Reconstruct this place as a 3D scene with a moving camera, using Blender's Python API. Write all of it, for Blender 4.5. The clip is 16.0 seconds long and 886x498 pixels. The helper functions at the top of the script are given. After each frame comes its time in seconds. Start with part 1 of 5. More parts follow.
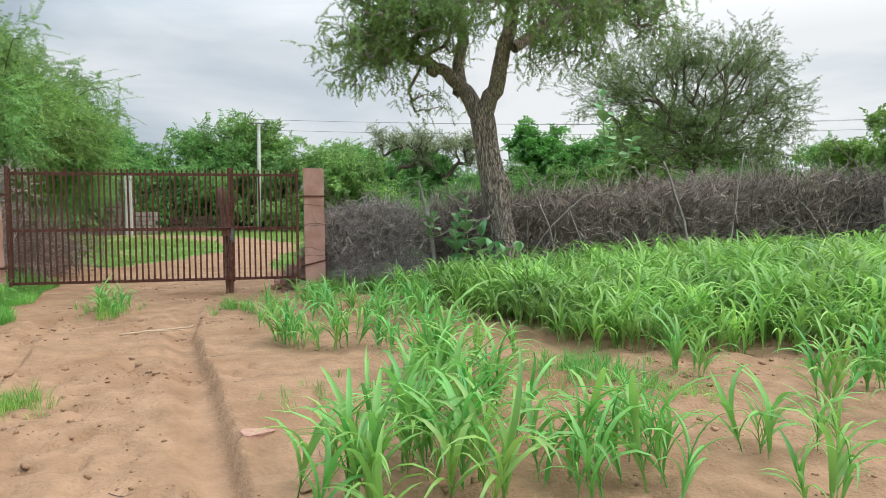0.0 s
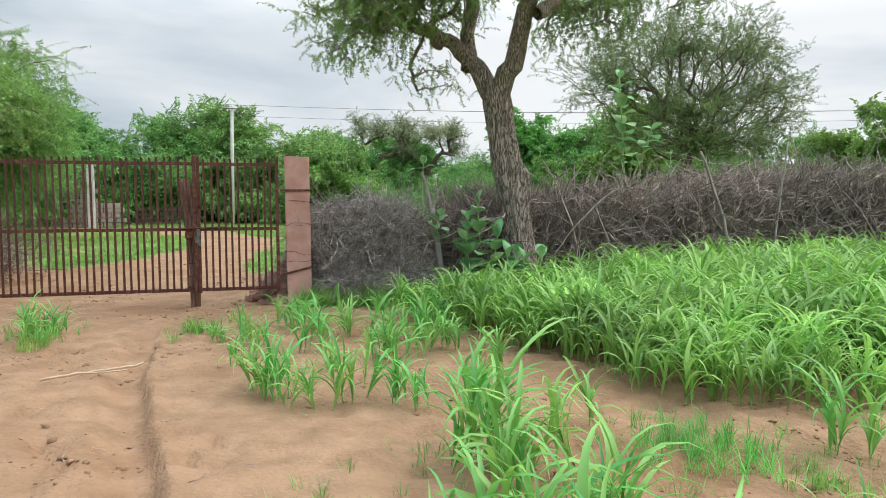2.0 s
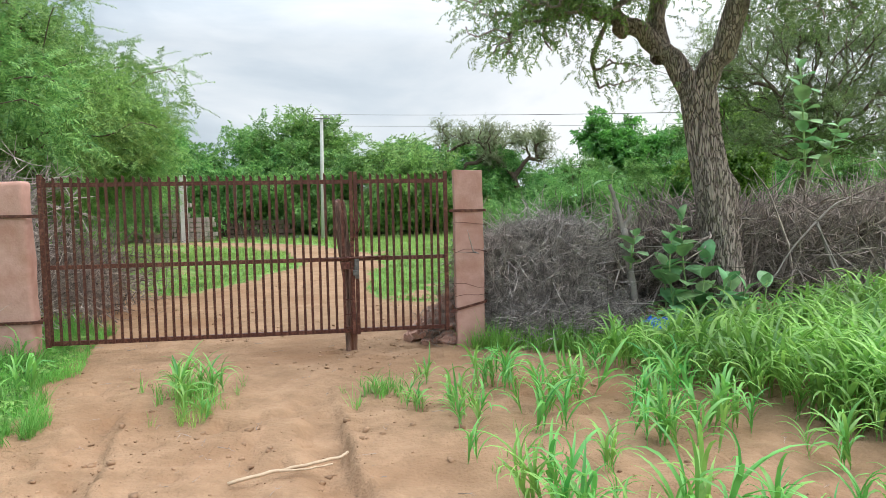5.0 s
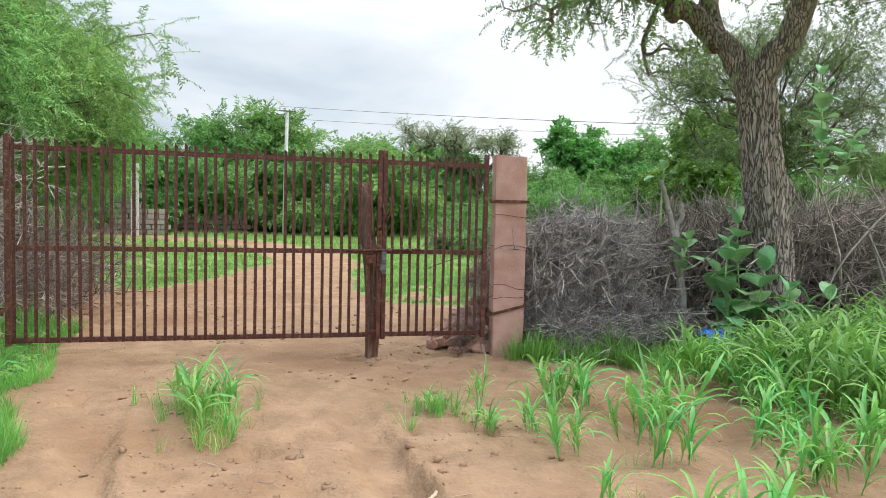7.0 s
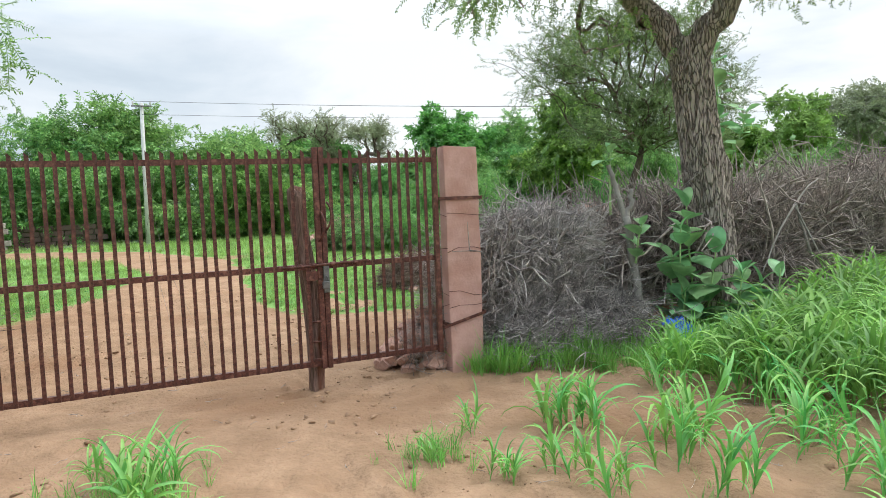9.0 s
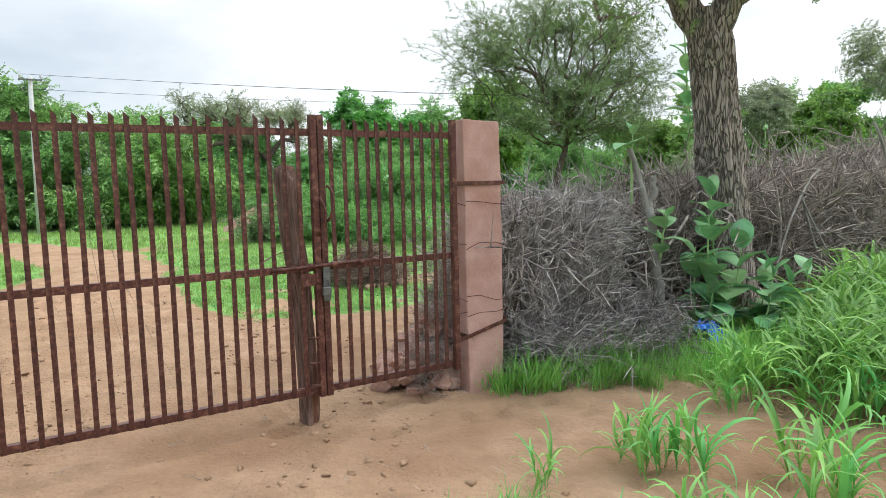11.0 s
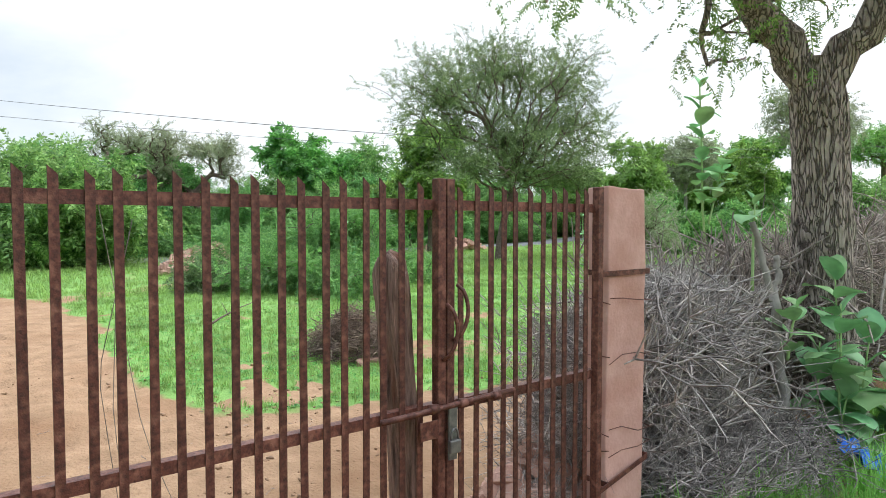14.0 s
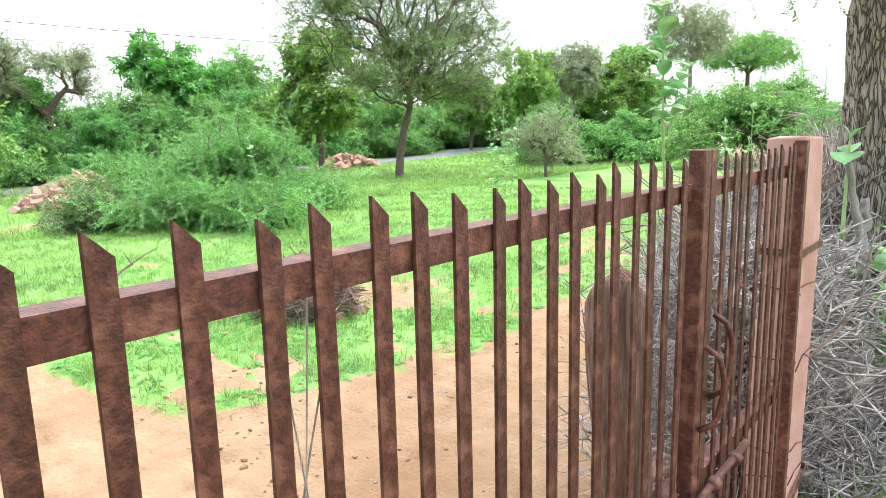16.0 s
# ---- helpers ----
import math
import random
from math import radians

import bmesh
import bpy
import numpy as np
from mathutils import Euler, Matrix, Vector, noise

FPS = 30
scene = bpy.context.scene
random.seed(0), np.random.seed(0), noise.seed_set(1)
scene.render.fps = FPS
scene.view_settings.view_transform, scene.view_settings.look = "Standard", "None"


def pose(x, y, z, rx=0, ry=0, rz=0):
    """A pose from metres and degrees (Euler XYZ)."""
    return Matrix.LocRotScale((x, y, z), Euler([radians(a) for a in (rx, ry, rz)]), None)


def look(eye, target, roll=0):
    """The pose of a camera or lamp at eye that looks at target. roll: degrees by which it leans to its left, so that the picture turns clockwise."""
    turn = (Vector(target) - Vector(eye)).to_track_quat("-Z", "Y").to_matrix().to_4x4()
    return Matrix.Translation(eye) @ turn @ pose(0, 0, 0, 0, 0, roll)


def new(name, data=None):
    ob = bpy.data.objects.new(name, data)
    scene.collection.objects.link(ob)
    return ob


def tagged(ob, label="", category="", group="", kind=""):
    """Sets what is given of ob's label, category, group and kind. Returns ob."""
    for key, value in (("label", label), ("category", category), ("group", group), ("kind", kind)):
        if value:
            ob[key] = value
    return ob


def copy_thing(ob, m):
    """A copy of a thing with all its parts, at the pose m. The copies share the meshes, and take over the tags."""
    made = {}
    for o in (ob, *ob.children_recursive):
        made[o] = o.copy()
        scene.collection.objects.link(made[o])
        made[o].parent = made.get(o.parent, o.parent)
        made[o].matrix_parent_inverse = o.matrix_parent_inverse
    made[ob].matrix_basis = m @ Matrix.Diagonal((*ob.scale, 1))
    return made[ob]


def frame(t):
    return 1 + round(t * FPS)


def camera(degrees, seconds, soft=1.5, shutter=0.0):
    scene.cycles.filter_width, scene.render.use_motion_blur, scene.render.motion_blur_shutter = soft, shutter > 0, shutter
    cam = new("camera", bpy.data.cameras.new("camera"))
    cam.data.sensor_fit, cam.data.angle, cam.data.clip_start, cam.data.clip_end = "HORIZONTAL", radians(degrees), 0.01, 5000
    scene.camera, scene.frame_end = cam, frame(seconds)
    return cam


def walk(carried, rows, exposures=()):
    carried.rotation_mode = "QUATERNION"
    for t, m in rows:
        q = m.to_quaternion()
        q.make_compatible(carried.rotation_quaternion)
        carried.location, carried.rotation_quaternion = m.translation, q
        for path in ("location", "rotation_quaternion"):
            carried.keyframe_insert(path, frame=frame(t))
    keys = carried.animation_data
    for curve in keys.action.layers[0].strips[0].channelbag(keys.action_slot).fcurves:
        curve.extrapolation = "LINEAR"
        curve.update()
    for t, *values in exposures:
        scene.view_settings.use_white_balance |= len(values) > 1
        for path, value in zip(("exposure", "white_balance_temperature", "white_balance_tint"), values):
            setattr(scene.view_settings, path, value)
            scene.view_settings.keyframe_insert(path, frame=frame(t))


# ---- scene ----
cam = camera(66.4, 16.0, soft=0.7)
PATH = [
    (0, (0.671, 0.537, 1.423), (1.101, 2.486, 1.3), -0.2),
    (0.5, (0.654, 1.048, 1.452), (1.073, 3.001, 1.344), 1.2),
    (1, (0.658, 1.523, 1.486), (1.063, 3.476, 1.352), 0.3),
    (1.5, (0.597, 1.953, 1.508), (1.054, 3.895, 1.372), -0.5),
    (2, (0.611, 2.456, 1.516), (1.109, 4.387, 1.364), 0.0),
    (2.5, (0.492, 2.824, 1.561), (0.99, 4.753, 1.376), -0.6),
    (3, (0.284, 3.114, 1.551), (0.589, 5.076, 1.31), 0.5),
    (3.5, (0.079, 3.482, 1.54), (0.13, 5.471, 1.336), -0.2),
    (4, (-0.165, 3.772, 1.621), (-0.019, 5.758, 1.432), 0.3),
    (4.5, (-0.355, 4.014, 1.593), (-0.171, 5.996, 1.398), -0.9),
    (5, (-0.543, 4.387, 1.7), (-0.23, 6.358, 1.566), -1.0),
    (5.2, (-0.621, 4.522, 1.684), (-0.307, 6.494, 1.576), 0.6),
    (7.3, (-1.51, 5.711, 1.505), (-0.961, 7.632, 1.394), 1.7),
    (7.5, (-1.639, 5.826, 1.534), (-1.005, 7.721, 1.44), 1.1),
    (8, (-1.699, 6.07, 1.595), (-0.995, 7.933, 1.403), -1.3),
    (8.5, (-1.735, 6.326, 1.607), (-0.99, 8.175, 1.448), -1.2),
    (9, (-1.774, 6.596, 1.628), (-0.943, 8.409, 1.475), -2.1),
    (9.2, (-1.82, 6.753, 1.654), (-0.966, 8.553, 1.472), -3.5),
    (11.3, (-2.044, 8.189, 1.606), (-0.966, 9.864, 1.424), -1.2),
    (11.5, (-2.033, 8.314, 1.611), (-0.978, 10.005, 1.447), -1.1),
    (12, (-2.049, 8.61, 1.657), (-0.981, 10.295, 1.507), -0.2),
    (12.5, (-2.169, 8.941, 1.703), (-1.095, 10.619, 1.532), -0.8),
    (13, (-2.186, 9.192, 1.715), (-1.104, 10.865, 1.544), 0.2),
    (13.5, (-2.138, 9.585, 1.9), (-0.938, 11.182, 1.807), 1.9),
    (14, (-2.192, 9.94, 1.893), (-0.923, 11.484, 1.814), 0.1),
    (14.5, (-2.239, 10.402, 2.021), (-0.89, 11.866, 1.821), 0.4),
    (15, (-2.126, 10.857, 2.1), (-0.681, 12.204, 1.785), -1.4),
    (15.5, (-2.216, 11.243, 2.098), (-0.811, 12.632, 1.789), -0.4),
    (16, (-2.167, 11.558, 2.142), (-0.666, 12.835, 1.8), -1.3),
]
EXPOSURES = [(0, -0.1, 6500, 10), (2.5, 0.0, 6500, 10), (5, 0.1, 6450, 10), (9, 0.15, 6350, 10), (13, 0.2, 6300, 10), (14.3, 0.3, 6300, 10), (15.2, 0.62, 6300, 10), (15.6, 0.86, 6350, 10), (16, 1.03, 6400, 10)]
walk(cam, [(t, look(eye, target, roll)) for t, eye, target, roll in PATH], EXPOSURES)

# ---- world, sun, exposure ----
SKY_ZENITH = 4.1


def build_world():
    w = bpy.data.worlds.new("overcast_sky")
    scene.world = w
    w.use_nodes = True
    nt = w.node_tree
    nt.nodes.clear()
    N = nt.nodes.new
    L = nt.links.new
    out, bg = N("ShaderNodeOutputWorld"), N("ShaderNodeBackground")
    sky = N("ShaderNodeTexSky")
    sky.sky_type, sky.sun_disc = "NISHITA", False
    sky.sun_elevation, sky.sun_rotation = radians(52), radians(70)
    sky.air_density, sky.dust_density = 1.0, 2.0
    co, mp = N("ShaderNodeTexCoord"), N("ShaderNodeMapping")
    mp.inputs["Scale"].default_value = (1.0, 1.0, 3.2)
    n1, n2 = N("ShaderNodeTexNoise"), N("ShaderNodeTexNoise")
    n1.inputs["Scale"].default_value, n1.inputs["Detail"].default_value = 1.9, 7
    n1.inputs["Roughness"].default_value, n1.inputs["Distortion"].default_value = 0.52, 0.35
    n2.inputs["Scale"].default_value, n2.inputs["Detail"].default_value = 0.9, 2
    add = N("ShaderNodeMath")
    add.operation = "MULTIPLY_ADD"
    add.inputs[1].default_value = 0.55
    ramp = N("ShaderNodeValToRGB")
    e = ramp.color_ramp.elements
    e[0].position, e[0].color = 0.66, (0.45, 0.53, 0.61, 1)
    e[1].position, e[1].color = 0.965, (0.95, 0.975, 0.99, 1)
    m = e.new(0.80)
    m.color = (0.66, 0.735, 0.80, 1)
    # the cloud is thinner, and so brighter, on the sun's side
    sep, side = N("ShaderNodeSeparateXYZ"), N("ShaderNodeMath")
    side.operation = "MULTIPLY_ADD"
    side.inputs[1].default_value = 0.34
    skys, mix = N("ShaderNodeMix"), N("ShaderNodeMix")
    skys.data_type = mix.data_type = "RGBA"
    skys.blend_type = "MULTIPLY"
    skys.inputs[0].default_value = 1.0
    skys.inputs[7].default_value = (0.11, 0.11, 0.11, 1)
    mix.inputs[0].default_value = 0.92
    L(co.outputs["Generated"], mp.inputs[0])
    L(mp.outputs[0], n1.inputs["Vector"]); L(co.outputs["Generated"], n2.inputs["Vector"])
    L(n2.outputs[0], add.inputs[0]); L(n1.outputs[0], add.inputs[2])
    L(co.outputs["Generated"], sep.inputs[0]); L(sep.outputs[0], side.inputs[0]); L(add.outputs[0], side.inputs[2])
    L(side.outputs[0], ramp.inputs[0])
    L(sky.outputs[0], skys.inputs[6])
    L(skys.outputs[2], mix.inputs[6]); L(ramp.outputs[0], mix.inputs[7])
    L(mix.outputs[2], bg.inputs[0])
    # an overcast sky is about three times as bright overhead as at the horizon
    zen = N("ShaderNodeMapRange")
    zen.inputs[1].default_value, zen.inputs[2].default_value, zen.inputs[3].default_value, zen.inputs[4].default_value = 0.22, 1.0, 1.0, SKY_ZENITH
    L(sep.outputs[2], zen.inputs[0]); L(zen.outputs[0], bg.inputs[1])
    L(bg.outputs[0], out.inputs[0])


build_world()
sun = new("sun", bpy.data.lights.new("sun", "SUN"))
sun.data.energy, sun.data.angle, sun.data.color = 1.2, radians(40), (1.0, 0.97, 0.92)
sun.matrix_world = look((20, 5, 30), (0, 10, 0))


# ---- materials ----
def mat(name, c1, c2, scale=4.0, rough=0.85, metal=0.0, bump=0.3, bscale=40.0, c3=None, s3=0.6, vary=0.0, stretch=(1, 1, 1), spec=0.3, dist=0.01):
    """Two-scale procedural surface: base colours c1..c2, large stains c3, fine bump."""
    m = bpy.data.materials.new(name)
    m.use_nodes = True
    nt = m.node_tree
    N, L = nt.nodes.new, nt.links.new
    bs = nt.nodes["Principled BSDF"]
    co, mp = N("ShaderNodeTexCoord"), N("ShaderNodeMapping")
    mp.inputs["Scale"].default_value = stretch
    L(co.outputs["Object"], mp.inputs[0])
    n = N("ShaderNodeTexNoise")
    n.inputs["Scale"].default_value, n.inputs["Detail"].default_value, n.inputs["Roughness"].default_value = scale, 8, 0.65
    L(mp.outputs[0], n.inputs["Vector"])
    r = N("ShaderNodeValToRGB")
    r.color_ramp.elements[0].position, r.color_ramp.elements[1].position = 0.32, 0.68
    r.color_ramp.elements[0].color, r.color_ramp.elements[1].color = (*c1, 1), (*c2, 1)
    L(n.outputs[0], r.inputs[0])
    col = r.outputs[0]
    if c3:
        n3, r3, mx = N("ShaderNodeTexNoise"), N("ShaderNodeValToRGB"), N("ShaderNodeMix")
        n3.inputs["Scale"].default_value, n3.inputs["Detail"].default_value = s3, 5
        L(mp.outputs[0], n3.inputs["Vector"])
        r3.color_ramp.elements[0].position, r3.color_ramp.elements[1].position = 0.5, 0.7
        L(n3.outputs[0], r3.inputs[0])
        mx.data_type = "RGBA"
        mx.inputs[7].default_value = (*c3, 1)
        L(r3.outputs[0], mx.inputs[0]); L(col, mx.inputs[6])
        col = mx.outputs[2]
    if vary:
        oi, geo, ad, hs = N("ShaderNodeObjectInfo"), N("ShaderNodeNewGeometry"), N("ShaderNodeMath"), N("ShaderNodeHueSaturation")
        ad.operation = "ADD"
        L(oi.outputs["Random"], ad.inputs[0]); L(geo.outputs["Random Per Island"], ad.inputs[1])
        mr = N("ShaderNodeMapRange")
        mr.inputs[1].default_value, mr.inputs[2].default_value = 0, 2
        mr.inputs[3].default_value, mr.inputs[4].default_value = 1 - vary, 1 + vary
        L(ad.outputs[0], mr.inputs[0]); L(mr.outputs[0], hs.inputs["Value"]); L(col, hs.inputs["Color"])
        col = hs.outputs[0]
    L(col, bs.inputs["Base Color"])
    bs.inputs["Roughness"].default_value, bs.inputs["Metallic"].default_value = rough, metal
    bs.inputs["Specular IOR Level"].default_value = spec
    nb, bp = N("ShaderNodeTexNoise"), N("ShaderNodeBump")
    nb.inputs["Scale"].default_value, nb.inputs["Detail"].default_value = bscale, 6
    L(mp.outputs[0], nb.inputs["Vector"]); L(nb.outputs[0], bp.inputs["Height"])
    bp.inputs["Strength"].default_value, bp.inputs["Distance"].default_value = bump, dist
    L(bp.outputs[0], bs.inputs["Normal"])
    return m


def leaf_mat(name, c1, c2, gloss=0.08, trans=0.35, rough=0.45, hue=0.03):
    """Thin leaf: diffuse, some light through it, a little gloss; colour varies leaf by leaf."""
    m = bpy.data.materials.new(name)
    m.use_nodes = True
    nt = m.node_tree
    nt.nodes.clear()
    N, L = nt.nodes.new, nt.links.new
    geo, oi = N("ShaderNodeNewGeometry"), N("ShaderNodeObjectInfo")
    r = N("ShaderNodeValToRGB")
    r.color_ramp.elements[0].color, r.color_ramp.elements[1].color = (*c1, 1), (*c2, 1)
    L(geo.outputs["Random Per Island"], r.inputs[0])
    co, nz = N("ShaderNodeTexCoord"), N("ShaderNodeTexNoise")
    nz.inputs["Scale"].default_value, nz.inputs["Detail"].default_value = 1.1, 3
    L(co.outputs["Object"], nz.inputs["Vector"])
    mr, hs, h2 = N("ShaderNodeMapRange"), N("ShaderNodeHueSaturation"), N("ShaderNodeMapRange")
    mr.inputs[1].default_value, mr.inputs[2].default_value, mr.inputs[3].default_value, mr.inputs[4].default_value = 0.3, 0.7, 0.6, 1.36
    L(nz.outputs[0], mr.inputs[0]); L(mr.outputs[0], hs.inputs["Value"])
    h2.inputs[3].default_value, h2.inputs[4].default_value = 0.5 - hue, 0.5 + hue
    L(oi.outputs["Random"], h2.inputs[0]); L(h2.outputs[0], hs.inputs["Hue"])
    L(r.outputs[0], hs.inputs["Color"])
    d, t, g = N("ShaderNodeBsdfDiffuse"), N("ShaderNodeBsdfTranslucent"), N("ShaderNodeBsdfGlossy")
    g.inputs["Roughness"].default_value = rough
    for s in (d, t):
        L(hs.outputs[0], s.inputs["Color"])
    m1, m2 = N("ShaderNodeMixShader"), N("ShaderNodeMixShader")
    m1.inputs[0].default_value, m2.inputs[0].default_value = trans, gloss
    L(d.outputs[0], m1.inputs[1]); L(t.outputs[0], m1.inputs[2])
    L(m1.outputs[0], m2.inputs[1]); L(g.outputs[0], m2.inputs[2])
    L(m2.outputs[0], N("ShaderNodeOutputMaterial").inputs[0])
    return m


RUST = mat("rusted_iron", (0.036, 0.012, 0.009), (0.125, 0.04, 0.026), 60, 0.54, 0.2, 0.5, 170, c3=(0.19, 0.08, 0.055), s3=26, vary=0.3, dist=0.005, spec=0.4)
STEEL = mat("grey_worn_steel", (0.10, 0.10, 0.10), (0.22, 0.21, 0.2), 20, 0.45, 0.7, 0.2, 90)
SANDSTONE = mat("pink_sandstone", (0.42, 0.235, 0.19), (0.55, 0.335, 0.275), 5, 0.9, 0, 0.6, 45, c3=(0.36, 0.175, 0.125), s3=2.2, dist=0.008)
RUBBLE = mat("broken_pink_stone", (0.36, 0.2, 0.15), (0.5, 0.31, 0.24), 6, 0.92, 0, 0.5, 30, vary=0.3)
GREYSTONE = mat("grey_stone", (0.26, 0.22, 0.19), (0.4, 0.35, 0.31), 5, 0.92, 0, 0.5, 30, vary=0.25)
def bark_mat(name, crack, face, pale, scale):
    """Plates of bark, longer than wide, between dark cracks."""
    m = mat(name, face, pale, 16, 0.95, 0, 0.9, 55, stretch=(1, 1, 0.35), dist=0.02)
    nt = m.node_tree
    N, L = nt.nodes.new, nt.links.new
    bs = nt.nodes["Principled BSDF"]
    old = bs.inputs["Base Color"].links[0].from_socket
    co, mp, wob, vm, vo = N("ShaderNodeTexCoord"), N("ShaderNodeMapping"), N("ShaderNodeTexNoise"), N("ShaderNodeVectorMath"), N("ShaderNodeTexVoronoi")
    mp.inputs["Scale"].default_value = (1, 1, 0.17)
    wob.inputs["Scale"].default_value, wob.inputs["Detail"].default_value = 5, 4
    vm.operation = "MULTIPLY_ADD"
    vm.inputs[1].default_value = (0.26, 0.26, 0.2)
    vo.feature = "DISTANCE_TO_EDGE"
    vo.inputs["Scale"].default_value = scale
    L(co.outputs["Object"], mp.inputs[0]); L(mp.outputs[0], wob.inputs["Vector"])
    L(wob.outputs["Color"], vm.inputs[0]); L(mp.outputs[0], vm.inputs[2]); L(vm.outputs[0], vo.inputs["Vector"])
    r, mx, bp = N("ShaderNodeValToRGB"), N("ShaderNodeMix"), N("ShaderNodeBump")
    r.color_ramp.elements[0].position, r.color_ramp.elements[1].position = 0.0, 0.13
    L(vo.outputs["Distance"], r.inputs[0])
    mx.data_type = "RGBA"
    mx.inputs[6].default_value = (*crack, 1)
    L(r.outputs[0], mx.inputs[0]); L(old, mx.inputs[7]); L(mx.outputs[2], bs.inputs["Base Color"])
    fine = bs.inputs["Normal"].links[0].from_socket
    L(fine, bp.inputs["Normal"]); L(r.outputs[0], bp.inputs["Height"])
    bp.inputs["Strength"].default_value, bp.inputs["Distance"].default_value = 0.9, 0.035
    L(bp.outputs[0], bs.inputs["Normal"])
    return m


BARK = bark_mat("furrowed_bark", (0.16, 0.122, 0.102), (0.3, 0.235, 0.2), (0.53, 0.435, 0.375), 30)
BARK2 = mat("dark_thin_bark", (0.07, 0.05, 0.04), (0.18, 0.13, 0.10), 8, 0.95, 0, 0.5, 30)
PALEBARK = mat("pale_grey_bark", (0.2, 0.18, 0.155), (0.36, 0.32, 0.28), 7, 0.95, 0, 0.5, 25)
TWIG = mat("dry_grey_twigs", (0.09, 0.078, 0.072), (0.58, 0.51, 0.465), 9, 0.9, 0, 0.3, 60, vary=0.8)
TWIG2 = mat("dry_brown_twigs", (0.085, 0.068, 0.059), (0.45, 0.37, 0.325), 7, 0.9, 0, 0.3, 60, vary=0.75)
DARKTWIG = mat("dark_brown_twigs", (0.055, 0.036, 0.028), (0.27, 0.19, 0.145), 7, 0.9, 0, 0.3, 60, vary=0.7)
PALEWOOD = mat("bleached_stick", (0.42, 0.30, 0.2), (0.6, 0.46, 0.33), 12, 0.8, 0, 0.4, 60)
OLDWOOD = mat("weathered_wood", (0.06, 0.035, 0.028), (0.42, 0.26, 0.20), 8, 0.9, 0, 1.0, 15, c3=(0.2, 0.075, 0.04), s3=2.2, stretch=(4.5, 4.5, 0.4), dist=0.04)
CONCRETE = mat("pale_concrete", (0.45, 0.44, 0.41), (0.6, 0.59, 0.56), 6, 0.9, 0, 0.2, 50)
ASPHALT = mat("worn_asphalt", (0.11, 0.11, 0.115), (0.17, 0.17, 0.175), 3, 0.9, 0, 0.2, 60)
BLUE = mat("blue_plastic_film", (0.02, 0.12, 0.5), (0.05, 0.22, 0.75), 9, 0.35, 0, 0.3, 30, spec=0.5)
BLACK = mat("black_cable", (0.04, 0.04, 0.045), (0.07, 0.07, 0.07), 9, 0.6, 0, 0, 30)
CREAM = mat("pale_debris", (0.6, 0.56, 0.5), (0.7, 0.66, 0.6), 9, 0.8, 0, 0.2, 30)
L_SORGHUM = leaf_mat("sorghum_leaf", (0.112, 0.355, 0.072), (0.285, 0.6, 0.135), 0.05, 0.4, 0.45)
L_GRASS = leaf_mat("short_grass", (0.17, 0.31, 0.065), (0.315, 0.48, 0.13), 0.03, 0.3, 0.5)
L_FRESH = leaf_mat("fresh_grass", (0.14, 0.37, 0.06), (0.29, 0.55, 0.12), 0.03, 0.4, 0.5)
L_DRYGRASS = leaf_mat("dry_grass", (0.3, 0.27, 0.09), (0.42, 0.36, 0.16), 0.03, 0.3)
L_KHEJRI = leaf_mat("fine_olive_leaves", (0.13, 0.225, 0.055), (0.34, 0.43, 0.135), 0.04, 0.36)
L_MESQ = leaf_mat("mesquite_leaves", (0.07, 0.205, 0.05), (0.285, 0.51, 0.145), 0.03, 0.36, hue=0.02)
L_ACACIA = leaf_mat("grey_green_leaves", (0.09, 0.16, 0.06), (0.24, 0.34, 0.14), 0.03, 0.3)
L_NEEM = leaf_mat("bright_broad_leaves", (0.075, 0.205, 0.036), (0.27, 0.49, 0.1), 0.05, 0.4)
L_GREY = leaf_mat("dull_grey_leaves", (0.20, 0.25, 0.13), (0.36, 0.40, 0.24), 0.03, 0.3)
L_CALO = leaf_mat("thick_milkweed_leaf", (0.15, 0.34, 0.13), (0.3, 0.52, 0.235), 0.06, 0.2, 0.45)
STEM = mat("green_stem", (0.25, 0.38, 0.14), (0.36, 0.48, 0.2), 10, 0.7, 0, 0.1, 40)


